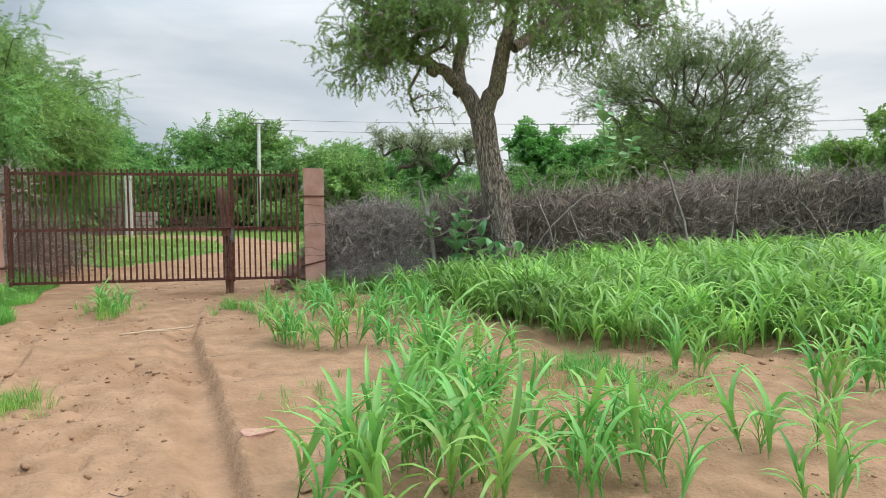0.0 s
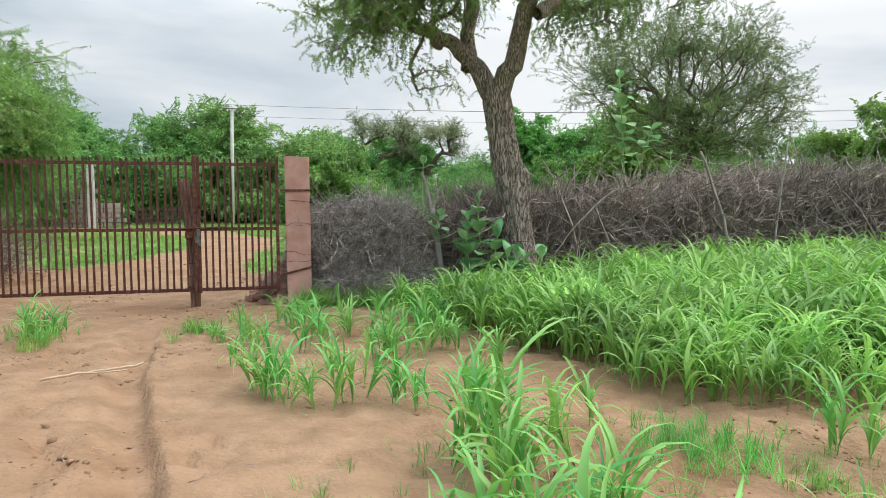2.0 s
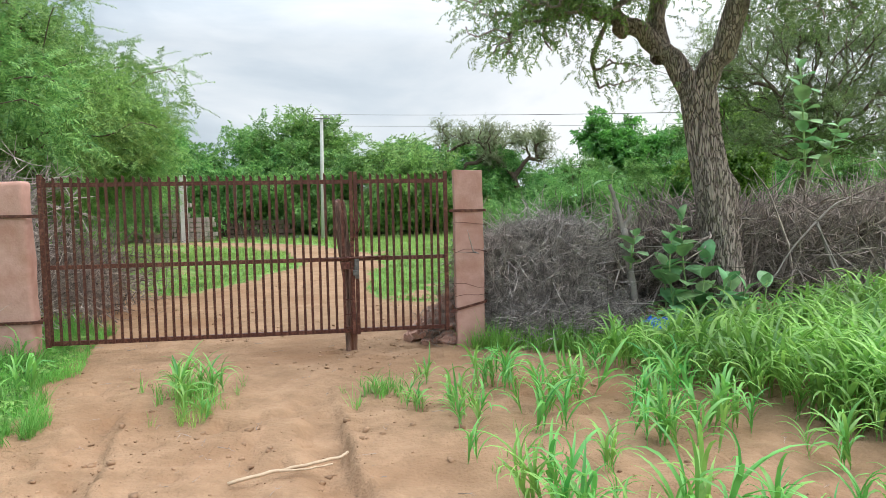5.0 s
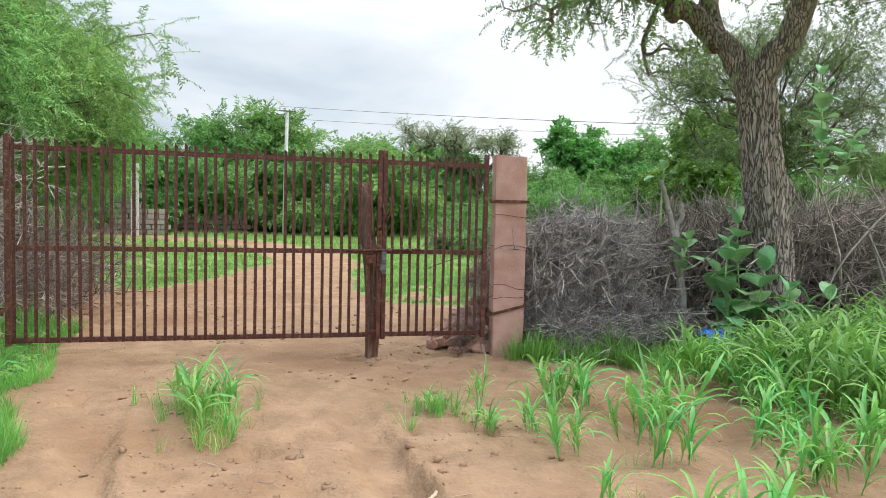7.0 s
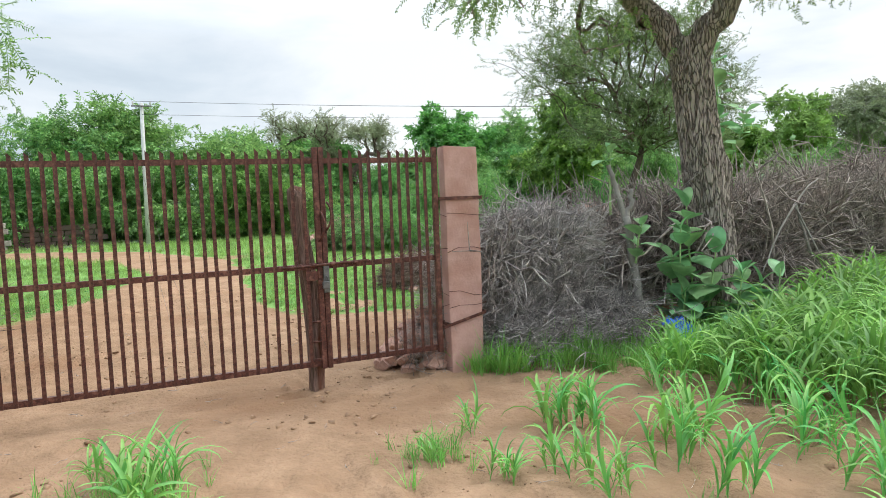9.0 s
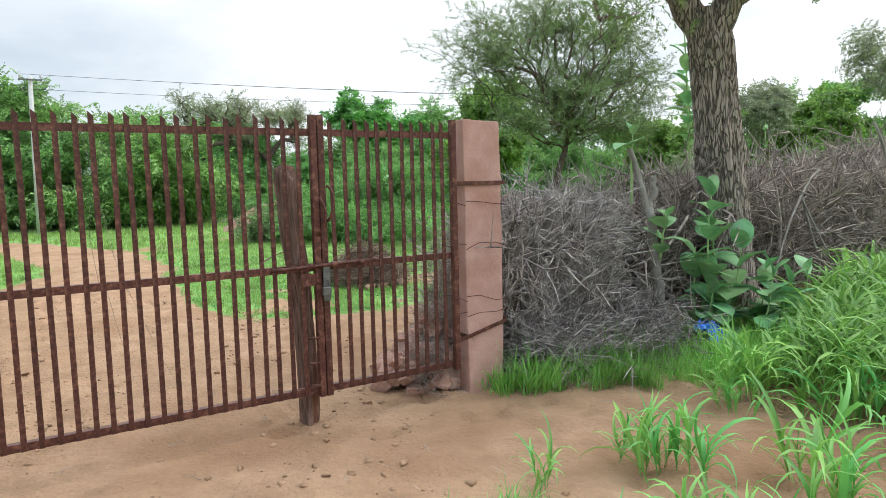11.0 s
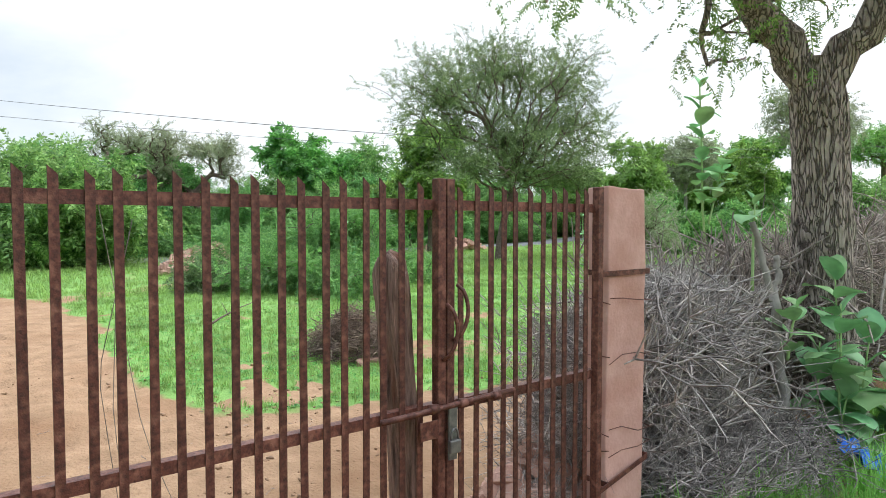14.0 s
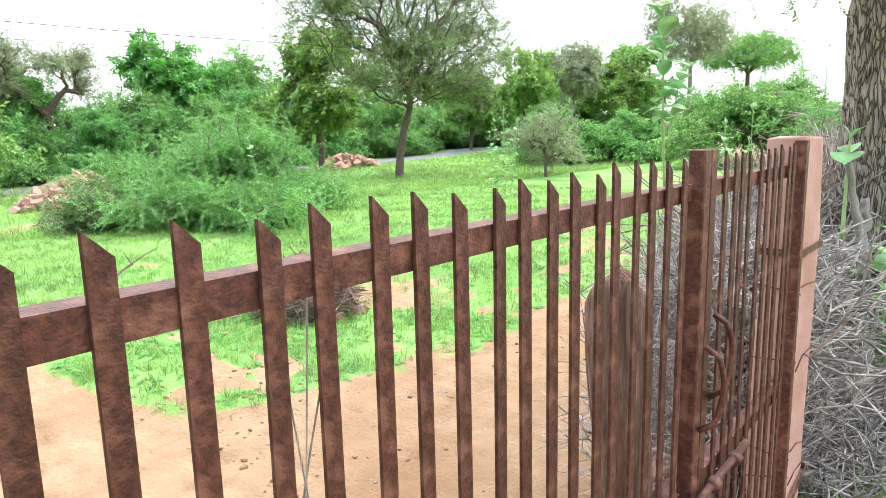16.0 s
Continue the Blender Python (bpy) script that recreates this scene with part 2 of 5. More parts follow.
def ground_mat():
    m = mat("sandy_ground", (0.25, 0.152, 0.088), (0.395, 0.247, 0.15), 3.2, 0.95, 0, 0.8, 30, c3=(0.25, 0.14, 0.077), s3=0.55, dist=0.03, spec=0.15)
    nt = m.node_tree
    N, L = nt.nodes.new, nt.links.new
    bs = nt.nodes["Principled BSDF"]
    old = bs.inputs["Base Color"].links[0].from_socket
    at, nz, mx, ma, cr = N("ShaderNodeAttribute"), N("ShaderNodeTexNoise"), N("ShaderNodeMix"), N("ShaderNodeMath"), N("ShaderNodeValToRGB")
    at.attribute_name = "cover"
    nz.inputs["Scale"].default_value, nz.inputs["Detail"].default_value = 2.2, 8
    co = N("ShaderNodeTexCoord")
    L(co.outputs["Object"], nz.inputs["Vector"])
    ma.operation = "MULTIPLY_ADD"
    ma.inputs[1].default_value = 1.0
    L(nz.outputs[0], ma.inputs[0]); L(at.outputs["Fac"], ma.inputs[2])
    cr.color_ramp.elements[0].position, cr.color_ramp.elements[1].position = 0.78, 1.0
    L(ma.outputs[0], cr.inputs[0])
    gn, gr = N("ShaderNodeTexNoise"), N("ShaderNodeValToRGB")
    gn.inputs["Scale"].default_value, gn.inputs["Detail"].default_value = 0.9, 9
    L(co.outputs["Object"], gn.inputs["Vector"])
    gr.color_ramp.elements[0].position, gr.color_ramp.elements[1].position = 0.35, 0.65
    gr.color_ramp.elements[0].color, gr.color_ramp.elements[1].color = (0.12, 0.23, 0.055, 1), (0.21, 0.36, 0.1, 1)
    L(gn.outputs[0], gr.inputs[0])
    mx.data_type = "RGBA"
    L(cr.outputs[0], mx.inputs[0]); L(old, mx.inputs[6]); L(gr.outputs[0], mx.inputs[7])
    L(mx.outputs[2], bs.inputs["Base Color"])
    return m


GROUND = ground_mat()


# ---- mesh helpers ----
def raw(name, V, F, material=None, smooth=False):
    """A mesh from arrays of vertices (n,3) and faces (m,k), all faces with k corners."""
    V, F = np.asarray(V, np.float32), np.asarray(F, np.int32)
    me = bpy.data.meshes.new(name)
    me.vertices.add(len(V)); me.vertices.foreach_set("co", V.ravel())
    k = F.shape[1]
    me.loops.add(F.size); me.loops.foreach_set("vertex_index", F.ravel())
    me.polygons.add(len(F)); me.polygons.foreach_set("loop_start", np.arange(0, F.size, k, dtype=np.int32))
    me.update(calc_edges=True)
    if smooth:
        me.polygons.foreach_set("use_smooth", np.ones(len(F), bool))
    if material:
        me.materials.append(material)
    return me


def put_mesh(name, me, parent=None, label="", at=None):
    ob = new(name, me)
    if parent:
        ob.parent = parent
    if at is not None:
        ob.matrix_basis = at
    if label:
        ob["label"] = label
    return ob


def part(name, bm, material, parent, label="", smooth=False):
    me = bpy.data.meshes.new(name)
    bm.to_mesh(me)
    bm.free()
    me.materials.append(material)
    if smooth:
        for p in me.polygons:
            p.use_smooth = True
    return put_mesh(name, me, parent, label)


def thing(name, loc, label, category, group="", kind="", rz=0):
    ob = new(name)
    ob.matrix_basis = pose(*loc, 0, 0, rz)
    ob.empty_display_size = 0.1
    return tagged(ob, label, category, group, kind)


def join(parts):
    """Join (V, F) pairs into one."""
    vs, fs, o = [], [], 0
    for V, F in parts:
        vs.append(V); fs.append(F + o); o += len(V)
    return np.concatenate(vs), np.concatenate(fs)


def tube(pts, radii, k=6, twist=0.0, cap=True):
    """A tapered tube of quads along pts."""
    P, R = np.asarray(pts, float), np.asarray(radii, float)
    T = np.gradient(P, axis=0)
    T /= np.linalg.norm(T, axis=1, keepdims=True) + 1e-9
    ref = np.array([0.0, 0.0, 1.0]) if abs(T[:, 2]).mean() < 0.8 else np.array([1.0, 0.0, 0.0])
    A = np.cross(T, ref); A /= np.linalg.norm(A, axis=1, keepdims=True) + 1e-9
    B = np.cross(T, A)
    a = np.arange(k) * 2 * np.pi / k + twist
    V = P[:, None] + R[:, None, None] * (np.cos(a)[None, :, None] * A[:, None] + np.sin(a)[None, :, None] * B[:, None])
    n = len(P)
    i, j = np.meshgrid(np.arange(n - 1), np.arange(k), indexing="ij")
    F = np.stack([i * k + j, i * k + (j + 1) % k, (i + 1) * k + (j + 1) % k, (i + 1) * k + j], -1).reshape(-1, 4)
    V = V.reshape(-1, 3)
    if cap and k == 6:
        o = (n - 1) * k
        F = np.concatenate([F, [[o, o + 1, o + 2, o + 3], [o, o + 3, o + 4, o + 5], [3, 2, 1, 0], [5, 4, 3, 0]]])
    elif cap and k == 4:
        o = (n - 1) * k
        F = np.concatenate([F, [[o, o + 1, o + 2, o + 3], [3, 2, 1, 0]]])
    return V, F


def scatter(tmpls, idx, loc, rot, scale):
    """Copies of template meshes (V, F) as one mesh. rot: (n,3,3)."""
    vs, fs, o = [], [], 0
    for k, (V, F) in enumerate(tmpls):
        sel = np.where(idx == k)[0]
        if not len(sel):
            continue
        W = np.einsum("nij,vj->nvi", rot[sel], V) * scale[sel, None, None] + loc[sel, None]
        vs.append(W.reshape(-1, 3))
        fs.append((F[None] + (np.arange(len(sel)) * len(V))[:, None, None]).reshape(-1, F.shape[1]) + o)
        o += len(sel) * len(V)
    return np.concatenate(vs), np.concatenate(fs)


def rot_z(a):
    c, s, z, o = np.cos(a), np.sin(a), np.zeros_like(a), np.ones_like(a)
    return np.stack([np.stack([c, -s, z], -1), np.stack([s, c, z], -1), np.stack([z, z, o], -1)], -2)


def frames_along(D, rng):
    """Rotations that take x to the directions D, with a random roll kept mostly level."""
    X = D / (np.linalg.norm(D, axis=1, keepdims=True) + 1e-9)
    U = np.tile([0.0, 0.0, 1.0], (len(X), 1)) + rng.normal(0, 0.45, X.shape)
    Y = np.cross(U, X); Y /= np.linalg.norm(Y, axis=1, keepdims=True) + 1e-9
    Z = np.cross(X, Y)
    return np.stack([X, Y, Z], -1)


def box(bm, x0, x1, y0, y1, z0, z1, bevel=0.0, seg=2):
    g = bmesh.ops.create_cube(bm, size=1, matrix=Matrix.Translation(((x0 + x1) / 2, (y0 + y1) / 2, (z0 + z1) / 2)) @ Matrix.Diagonal((x1 - x0, y1 - y0, z1 - z0, 1)))
    if bevel:
        es = {e for v in g["verts"] for e in v.link_edges}
        bmesh.ops.bevel(bm, geom=list(es), offset=bevel, segments=seg, affect="EDGES", profile=0.5)
    return bm


def rough_up(bm, amp, freq, seed=0.0):
    for v in bm.verts:
        v.co += noise.noise_vector(v.co * freq + Vector((seed, seed * 2, 0))) * amp


def to_bm(V, F):
    bm = bmesh.new()
    vs = [bm.verts.new(v) for v in V]
    for f in F:
        bm.faces.new([vs[i] for i in f])
    return bm


# ---- ground ----
def fine_axis(lo, a, b, hi, step):
    mid = np.arange(a, b + step / 2, step)
    def grow(start, end, s):
        out, d, p = [], step, start
        while s * (end - p) > 0:
            d *= 1.16
            p += s * d
            out.append(p)
        return out
    return np.array(grow(a, lo, -1)[::-1] + list(mid) + grow(b, hi, 1))


def line_dist(x, y, pts):
    """Distance to a polyline, and the place along it (0..1)."""
    best, along = np.full(np.shape(x), 1e9), np.zeros(np.shape(x))
    n = len(pts) - 1
    for i in range(n):
        (ax, ay), (bx, by) = pts[i], pts[i + 1]
        dx, dy = bx - ax, by - ay
        t = np.clip(((x - ax) * dx + (y - ay) * dy) / (dx * dx + dy * dy), 0, 1)
        d = np.hypot(x - ax - t * dx, y - ay - t * dy)
        m = d < best
        best, along = np.where(m, d, best), np.where(m, (i + t) / n, along)
    return best, along


def wave(x, y, f, seed=0.0):
    """Cheap smooth noise in -1..1 from a few turned sines."""
    r = 0.0
    for i in range(6):
        a = 1.3 * i + seed
        k = f * (0.7 + 0.23 * i)
        r = r + np.sin((x * np.cos(a) + y * np.sin(a)) * k + 2.1 * i * (1 + seed) + 0.8 * np.sin((y * np.cos(a) - x * np.sin(a)) * k * 0.6 + i))
    return r / 4.0


def sstep(a, b, x):
    t = np.clip((x - a) / (b - a), 0, 1)
    return t * t * (3 - 2 * t)


def vnoise(x, y, f, seed=0):
    """Value noise in -1..1."""
    x, y = np.asarray(x, float) * f, np.asarray(y, float) * f
    xi, yi = np.floor(x), np.floor(y)
    u, v = x - xi, y - yi
    u, v = u * u * (3 - 2 * u), v * v * (3 - 2 * v)
    def h(a, b):
        k = np.sin(a * 127.1 + b * 311.7 + seed * 74.7) * 43758.5453
        return 2 * (k - np.floor(k)) - 1
    return (h(xi, yi) * (1 - u) + h(xi + 1, yi) * u) * (1 - v) + (h(xi, yi + 1) * (1 - u) + h(xi + 1, yi + 1) * u) * v


RUT_R = [(0.75, 1.0), (0.6, 2.5), (0.43, 3.82), (0.19, 5.18), (-0.06, 6.53), (-0.3, 7.7), (-0.5, 8.8), (-0.6, 10.2), (-0.8, 12)]
RUT_L = [(-1.1, 1.0), (-1.35, 3.5), (-1.6, 6.0), (-1.76, 7.2), (-1.96, 8.0), (-2.23, 9.5), (-2.4, 10.6), (-2.3, 12)]
TRACK = [(-1.9, 12.0), (-1.8, 16.0), (-1.2, 20.0), (-0.4, 24.5), (-0.9, 29.0), (-3.0, 34.0), (-9.0, 38.5)]
BANK = [(-2.2, 0.0), (-2.5, 6.0), (-2.65, 8.0), (-2.85, 9.3), (-3.3, 11.4), (-3.65, 13.1)]


def bank_x(y):
    return np.interp(y, [p[1] for p in BANK], [p[0] for p in BANK])


def height(x, y):
    x, y = np.asarray(x, float), np.asarray(y, float)
    z = 0.02 * wave(x, y, 0.8) + 0.012 * wave(x, y, 3.1, 0.7)
    near = sstep(26, 14, np.hypot(x, y - 8))
    z = z + near * 0.008 * wave(x, y, 9, 1.9)
    z = z + near * (0.016 * vnoise(x, y, 2.6, 1) + 0.010 * vnoise(x, y, 6.5, 2) + 0.006 * vnoise(x, y, 14, 3))
    # hoof prints and scuffs
    z = z - near * 0.13 * np.clip(vnoise(x, y, 7.5, 41) - 0.4, 0, 1) * (vnoise(x, y, 0.9, 42) > -0.25)
    # wheel ruts: a smooth tyre path with a crumbled edge on its outer side
    for pts, depth in ((RUT_R, 0.1), (RUT_L, 0.065)):
        xr = np.interp(y, [p[1] for p in pts], [p[0] for p in pts]) + 0.015 * vnoise(x * 0, y, 5, 7)
        s = x - xr
        fade = sstep(0.5, 2.0, y) * (1 - sstep(9.0, 11.5, y)) * near
        z = z - fade * depth * sstep(-0.36, -0.12, s) * (1 - sstep(0.0, 0.05, s))
        z = z + fade * 0.036 * np.exp(-((s - 0.07) / 0.06) ** 2) * (0.7 + 0.8 * vnoise(x, y, 9, 5))
        z = z - fade * 0.018 * np.exp(-((s + 0.62) / 0.07) ** 2)
    # sand heaped along the thorn fence and on the grassy bank
    z = z + 0.27 * sstep(1.2, 2.8, x) * np.exp(-((y - 12.9) / 0.75) ** 2)
    z = z + 0.22 * sstep(0.0, 2.2, bank_x(y) - x) * sstep(16, 11, y)
    # the bank beside the inner track
    z = z + 0.45 * sstep(-3.9, -5.6, x) * sstep(12.3, 14, y) * sstep(26, 20, y)
    # tilled clods in the field
    field = sstep(0.5, 1.2, x) * sstep(12, 11, y)
    z = z + field * near * (0.03 * vnoise(x, y, 3.2, 11) + 0.025 * vnoise(x, y, 7.5, 12))
    # the land rises a little far off to the east
    z = z + 1.6 * sstep(30, 70, x) * sstep(90, 30, y)
    return z


def cover(x, y):
    """How green the ground is, 0..1."""
    d, a = line_dist(x, y, TRACK)
    half = np.interp(a, [0, 1 / 6, 2 / 6, 3 / 6, 4 / 6, 1], [1.9, 1.75, 1.15, 0.85, 1.1, 1.3])
    c = sstep(0.0, 0.5, d - half + 0.3 * wave(x, y, 1.6, 0.4))
    c = c * sstep(15.3, 16.2, y + 0.5 * wave(x, y, 1.1, 1.0) - 0.15 * np.clip(x - 3, -2, 3) * -1)
    c = c * np.clip(0.86 + 0.5 * vnoise(x, y, 0.45, 21) + 0.35 * vnoise(x, y, 1.3, 22), 0, 1.1)
    c = c * (1 - 0.55 * sstep(19.0, 15.5, y) * (vnoise(x, y, 1.1, 23) > -0.1))
    spur, _ = line_dist(x, y, [(-0.4, 27), (2.2, 29.2), (5.5, 31)])
    c = c * (0.35 + 0.65 * sstep(0.3, 1.1, spur))
    c = c * np.where(y < 25, sstep(-0.25, 0.1, vnoise(x, y, 1.9, 24) + 0.5 * vnoise(x, y, 4.5, 25) + 0.42 + 0.5 * sstep(16.5, 19, y)), 1.0)
    # the bank beside the track is bare and dry
    c = c * (1 - 0.8 * sstep(-2.4, -3.4, x) * sstep(21, 17, y))
    c = np.where(y < 12.4, 0.0, c)
    bank = sstep(-0.1, 0.35, bank_x(y) - x) * (y < 14)
    return np.clip(np.maximum(c, bank), 0, 1)


def build_ground():
    X = fine_axis(-900, -3.6, 4.6, 900, 0.042)
    Y = fine_axis(-900, 3.0, 13.0, 1200, 0.05)
    Y = np.concatenate([Y[Y <= 13], np.arange(13.12, 32, 0.14), 32 + np.cumsum(0.2 * 1.13 ** np.arange(60))])
    gx, gy = np.meshgrid(X, Y)
    V = np.stack([gx, gy, height(gx, gy)], -1).reshape(-1, 3)
    nx, ny = len(X), len(Y)
    i, j = np.meshgrid(np.arange(ny - 1), np.arange(nx - 1), indexing="ij")
    F = np.stack([i * nx + j, i * nx + j + 1, (i + 1) * nx + j + 1, (i + 1) * nx + j], -1).reshape(-1, 4)
    me = raw("ground", V, F, GROUND, True)
    at = me.attributes.new("cover", "FLOAT", "POINT")
    at.data.foreach_set("value", cover(gx, gy).ravel().astype(np.float32))
    ob = put_mesh("ground", me)
    tagged(ob, "reddish sandy ground with wheel ruts and patches of green", "ground", kind="structure")


build_ground()


def hz(x, y):
    return float(height(x, y))


def build_road():
    xs = np.arange(-60, 120, 1.5)
    yc = 44.6 + (xs - 7.4) * 0.125
    V = []
    for o, dz in ((-2.2, -0.05), (-2.1, 0.03), (0, 0.06), (2.1, 0.03), (2.2, -0.05)):
        V.append(np.stack([xs, yc + o, height(xs, yc + o) + dz], -1))
    V = np.stack(V, 1)
    n = len(xs)
    i, j = np.meshgrid(np.arange(n - 1), np.arange(4), indexing="ij")
    F = np.stack([i * 5 + j, (i + 1) * 5 + j, (i + 1) * 5 + j + 1, i * 5 + j + 1], -1).reshape(-1, 4)
    tagged(put_mesh("road", raw("road", V.reshape(-1, 3), F, ASPHALT)), "narrow grey asphalt road behind the meadow", "road", kind="structure")


build_road()


# ---- gate ----
GY = 12.2045


def flat_bar(z0, z1, w=0.029, t=0.007, cut=0.028):
    """An upright flat bar with its top sheared off at a slant."""
    bm = bmesh.new()
    lo = [bm.verts.new((x, y, z0)) for x, y in ((-w / 2, -t / 2), (w / 2, -t / 2), (w / 2, t / 2), (-w / 2, t / 2))]
    hi = [bm.verts.new((x, y, z1 - cut * (x / w + 0.5))) for x, y in ((-w / 2, -t / 2), (w / 2, -t / 2), (w / 2, t / 2), (-w / 2, t / 2))]
    for i in range(4):
        j = (i + 1) % 4
        bm.faces.new([lo[i], lo[j], hi[j], hi[i]])
    bm.faces.new(lo[::-1])
    bm.faces.new(hi)
    return bm


def rail(bm, x0, x1, z, a=0.045, t=0.006):
    """A lying L-section behind the pickets: an upright leg and a ledge on top."""
    y = GY + 0.006
    box(bm, x0, x1, y, y + t, z - a, z)
    box(bm, x0, x1, y + t + 0.0005, y + a, z - t, z)
    return bm


def build_leaf(label, x0, x1, xs, seed):
    """A gate leaf between stiles x0 and x1. xs: where its pickets stand."""
    g = thing("gate_leaf", (0, 0, 0), label, "gate", "leaves of the farm gate")
    zb, zt = 0.23, 1.99
    for z, nm in ((zt, "top_rail"), (1.105, "middle_rail"), (zb + 0.045, "bottom_rail")):
        part(nm, rail(bmesh.new(), x0, x1, z), RUST, g)
    for x, s in ((x0, 1), (x1, -1)):
        bm = bmesh.new()
        box(bm, x - 0.022, x + 0.022, GY - 0.025, GY + 0.02, zb - 0.02, zt + 0.09, 0.003, 1)
        part("stile", bm, RUST, g)
    rr = random.Random(seed)
    tall = []
    for k in range(3):
        bm = flat_bar(0.0, zt + (0.07, 0.06, 0.08)[k] - zb)
        me = bpy.data.meshes.new("picket")
        bm.to_mesh(me); bm.free()
        me.materials.append(RUST)
        tall.append(me)
    for x in xs:
        x += rr.uniform(-0.003, 0.003)
        put_mesh("picket", tall[rr.choice((0, 0, 1, 2))], g, at=pose(x, GY + 0.001, zb, rr.uniform(-0.15, 0.15), rr.uniform(-0.35, 0.35), rr.uniform(-4, 4)))
    return g


XL, XM, XR = -3.635, -0.355, 0.735
leaf_a = build_leaf("wide leaf of a rusted iron picket gate, closed", XL, XM, [XM - 0.016 - 0.0895 * i for i in range(1, 37)], 37)
leaf_b = build_leaf("narrow leaf of a rusted iron picket gate, closed", XM + 0.05, XR, [XM + 0.05 + 0.0867 * i for i in range(1, 12)], 12)


def handle(parent, x, z, lean):
    t = np.linspace(0, 1, 12)
    P = np.stack([x + lean * np.sin(t * np.pi) * 0.03 + lean * 0.02 * t, GY - 0.03 - 0.05 * np.sin(t * np.pi) ** 0.3, z + 0.24 * (t - 0.5)], -1)
    V, F = tube(P, np.full(12, 0.009), 6)
    put_mesh("pull_handle", raw("pull_handle", V, F, RUST, True), parent)


handle(leaf_a, XM, 1.42, 1)
handle(leaf_b, XM + 0.06, 1.5, 1)
V, F = tube([(XM - 0.33, GY - 0.045, 1.09), (XM - 0.1, GY - 0.045, 1.095), (XM + 0.2, GY - 0.045, 1.105), (XM + 0.42, GY - 0.045, 1.11)], [0.013] * 4, 6)
bolt = put_mesh("sliding_bolt", raw("sliding_bolt", V, F, RUST, True), leaf_a)
for x in (XM - 0.06, XM + 0.1, XM + 0.3):
    V, F = tube([(x - 0.02, GY - 0.045, 1.1), (x + 0.02, GY - 0.045, 1.1)], [0.022] * 2, 6)
    put_mesh("bolt_sleeve", raw("bolt_sleeve", V, F, RUST, True), bolt)
part("latch_plate", box(bmesh.new(), XM - 0.13, XM - 0.03, GY - 0.042, GY - 0.035, 0.97, 1.05, 0.002, 1), RUST, leaf_a)
part("latch_tongue", box(bmesh.new(), XM + 0.02, XM + 0.07, GY - 0.05, GY - 0.036, 0.86, 1.1, 0.004, 1), STEEL, leaf_b, "grey steel latch tongue")
pl = thing("padlock", (XM + 0.03, GY - 0.075, 0.93), "small dark padlock hanging from the gate bolt", "padlock")
part("lock_body", box(bmesh.new(), -0.03, 0.03, -0.012, 0.012, -0.03, 0.03, 0.006, 2), STEEL, pl)
t = np.linspace(0, np.pi, 9)
V, F = tube(np.stack([0.02 * np.cos(t), 0 * t, 0.03 + 0.05 * np.sin(t)], -1), np.full(9, 0.005), 6)
put_mesh("shackle", raw("shackle", V, F, STEEL, True), pl)
# small hinge loops on the closing stile
for z in (0.62, 0.45, 0.3):
    V, F = tube([(XM - 0.09, GY - 0.03, z), (XM - 0.02, GY - 0.03, z)], [0.008] * 2, 6)
    put_mesh("hinge_loop", raw("hinge_loop", V, F, RUST), leaf_a)


def stone_post(name, label, x0, x1, y0, y1, top, lean=0.0, seed=1.0, roundtop=0.02):
    p = thing(name, ((x0 + x1) / 2, (y0 + y1) / 2, -0.1), label, "gate post", "stone posts of the gate")
    bm = bmesh.new()
    w, d, h = (x1 - x0) / 2, (y1 - y0) / 2, top + 0.1
    box(bm, -w, w, -d, d, 0, h, roundtop, 3)
    bmesh.ops.subdivide_edges(bm, edges=[e for e in bm.edges if e.calc_length() > 0.1], cuts=9, use_grid_fill=True)
    rough_up(bm, 0.016, 3.0, seed)
    rough_up(bm, 0.005, 12.0, seed)
    for v in bm.verts:
        v.co.x += lean * v.co.z / h
    part("stone", bm, SANDSTONE, p, smooth=True)
    return p, w, d


def strap(p, w, d, z, tilt, th=0.03, arm=-1):
    o = 0.012
    bm = bmesh.new()
    e = 0.07
    x0, x1 = (-w - o - (e if arm < 0 else 0), w + o + (e if arm > 0 else 0))
    for a in ((x0, x1, -d - o - 0.006, -d - o), (-w - o, w + o, d + o, d + o + 0.006), (w + o, w + o + 0.006, -d - o, d + o), (-w - o - 0.006, -w - o, -d - o, d + o)):
        box(bm, *a, z - th / 2, z + th / 2, 0.001, 1)
    for v in bm.verts:
        v.co.z += tilt * (v.co.x) / w
    part("iron_strap", bm, RUST, p, "rusted iron strap round the post")


def wire_loop(p, w, d, z, seed):
    rr = random.Random(seed)
    o = 0.022
    P = []
    for u, v in ((-w, -d), (-w / 3, -d), (w / 3, -d), (w, -d), (w, d), (0, d), (-w, d), (-w, -d)):
        P.append((u + math.copysign(o, u), v + math.copysign(o, v), z + rr.uniform(-0.03, 0.03)))
    V, F = tube(P, [0.003] * len(P), 4)
    put_mesh("binding_wire", raw("binding_wire", V, F, RUST), p)


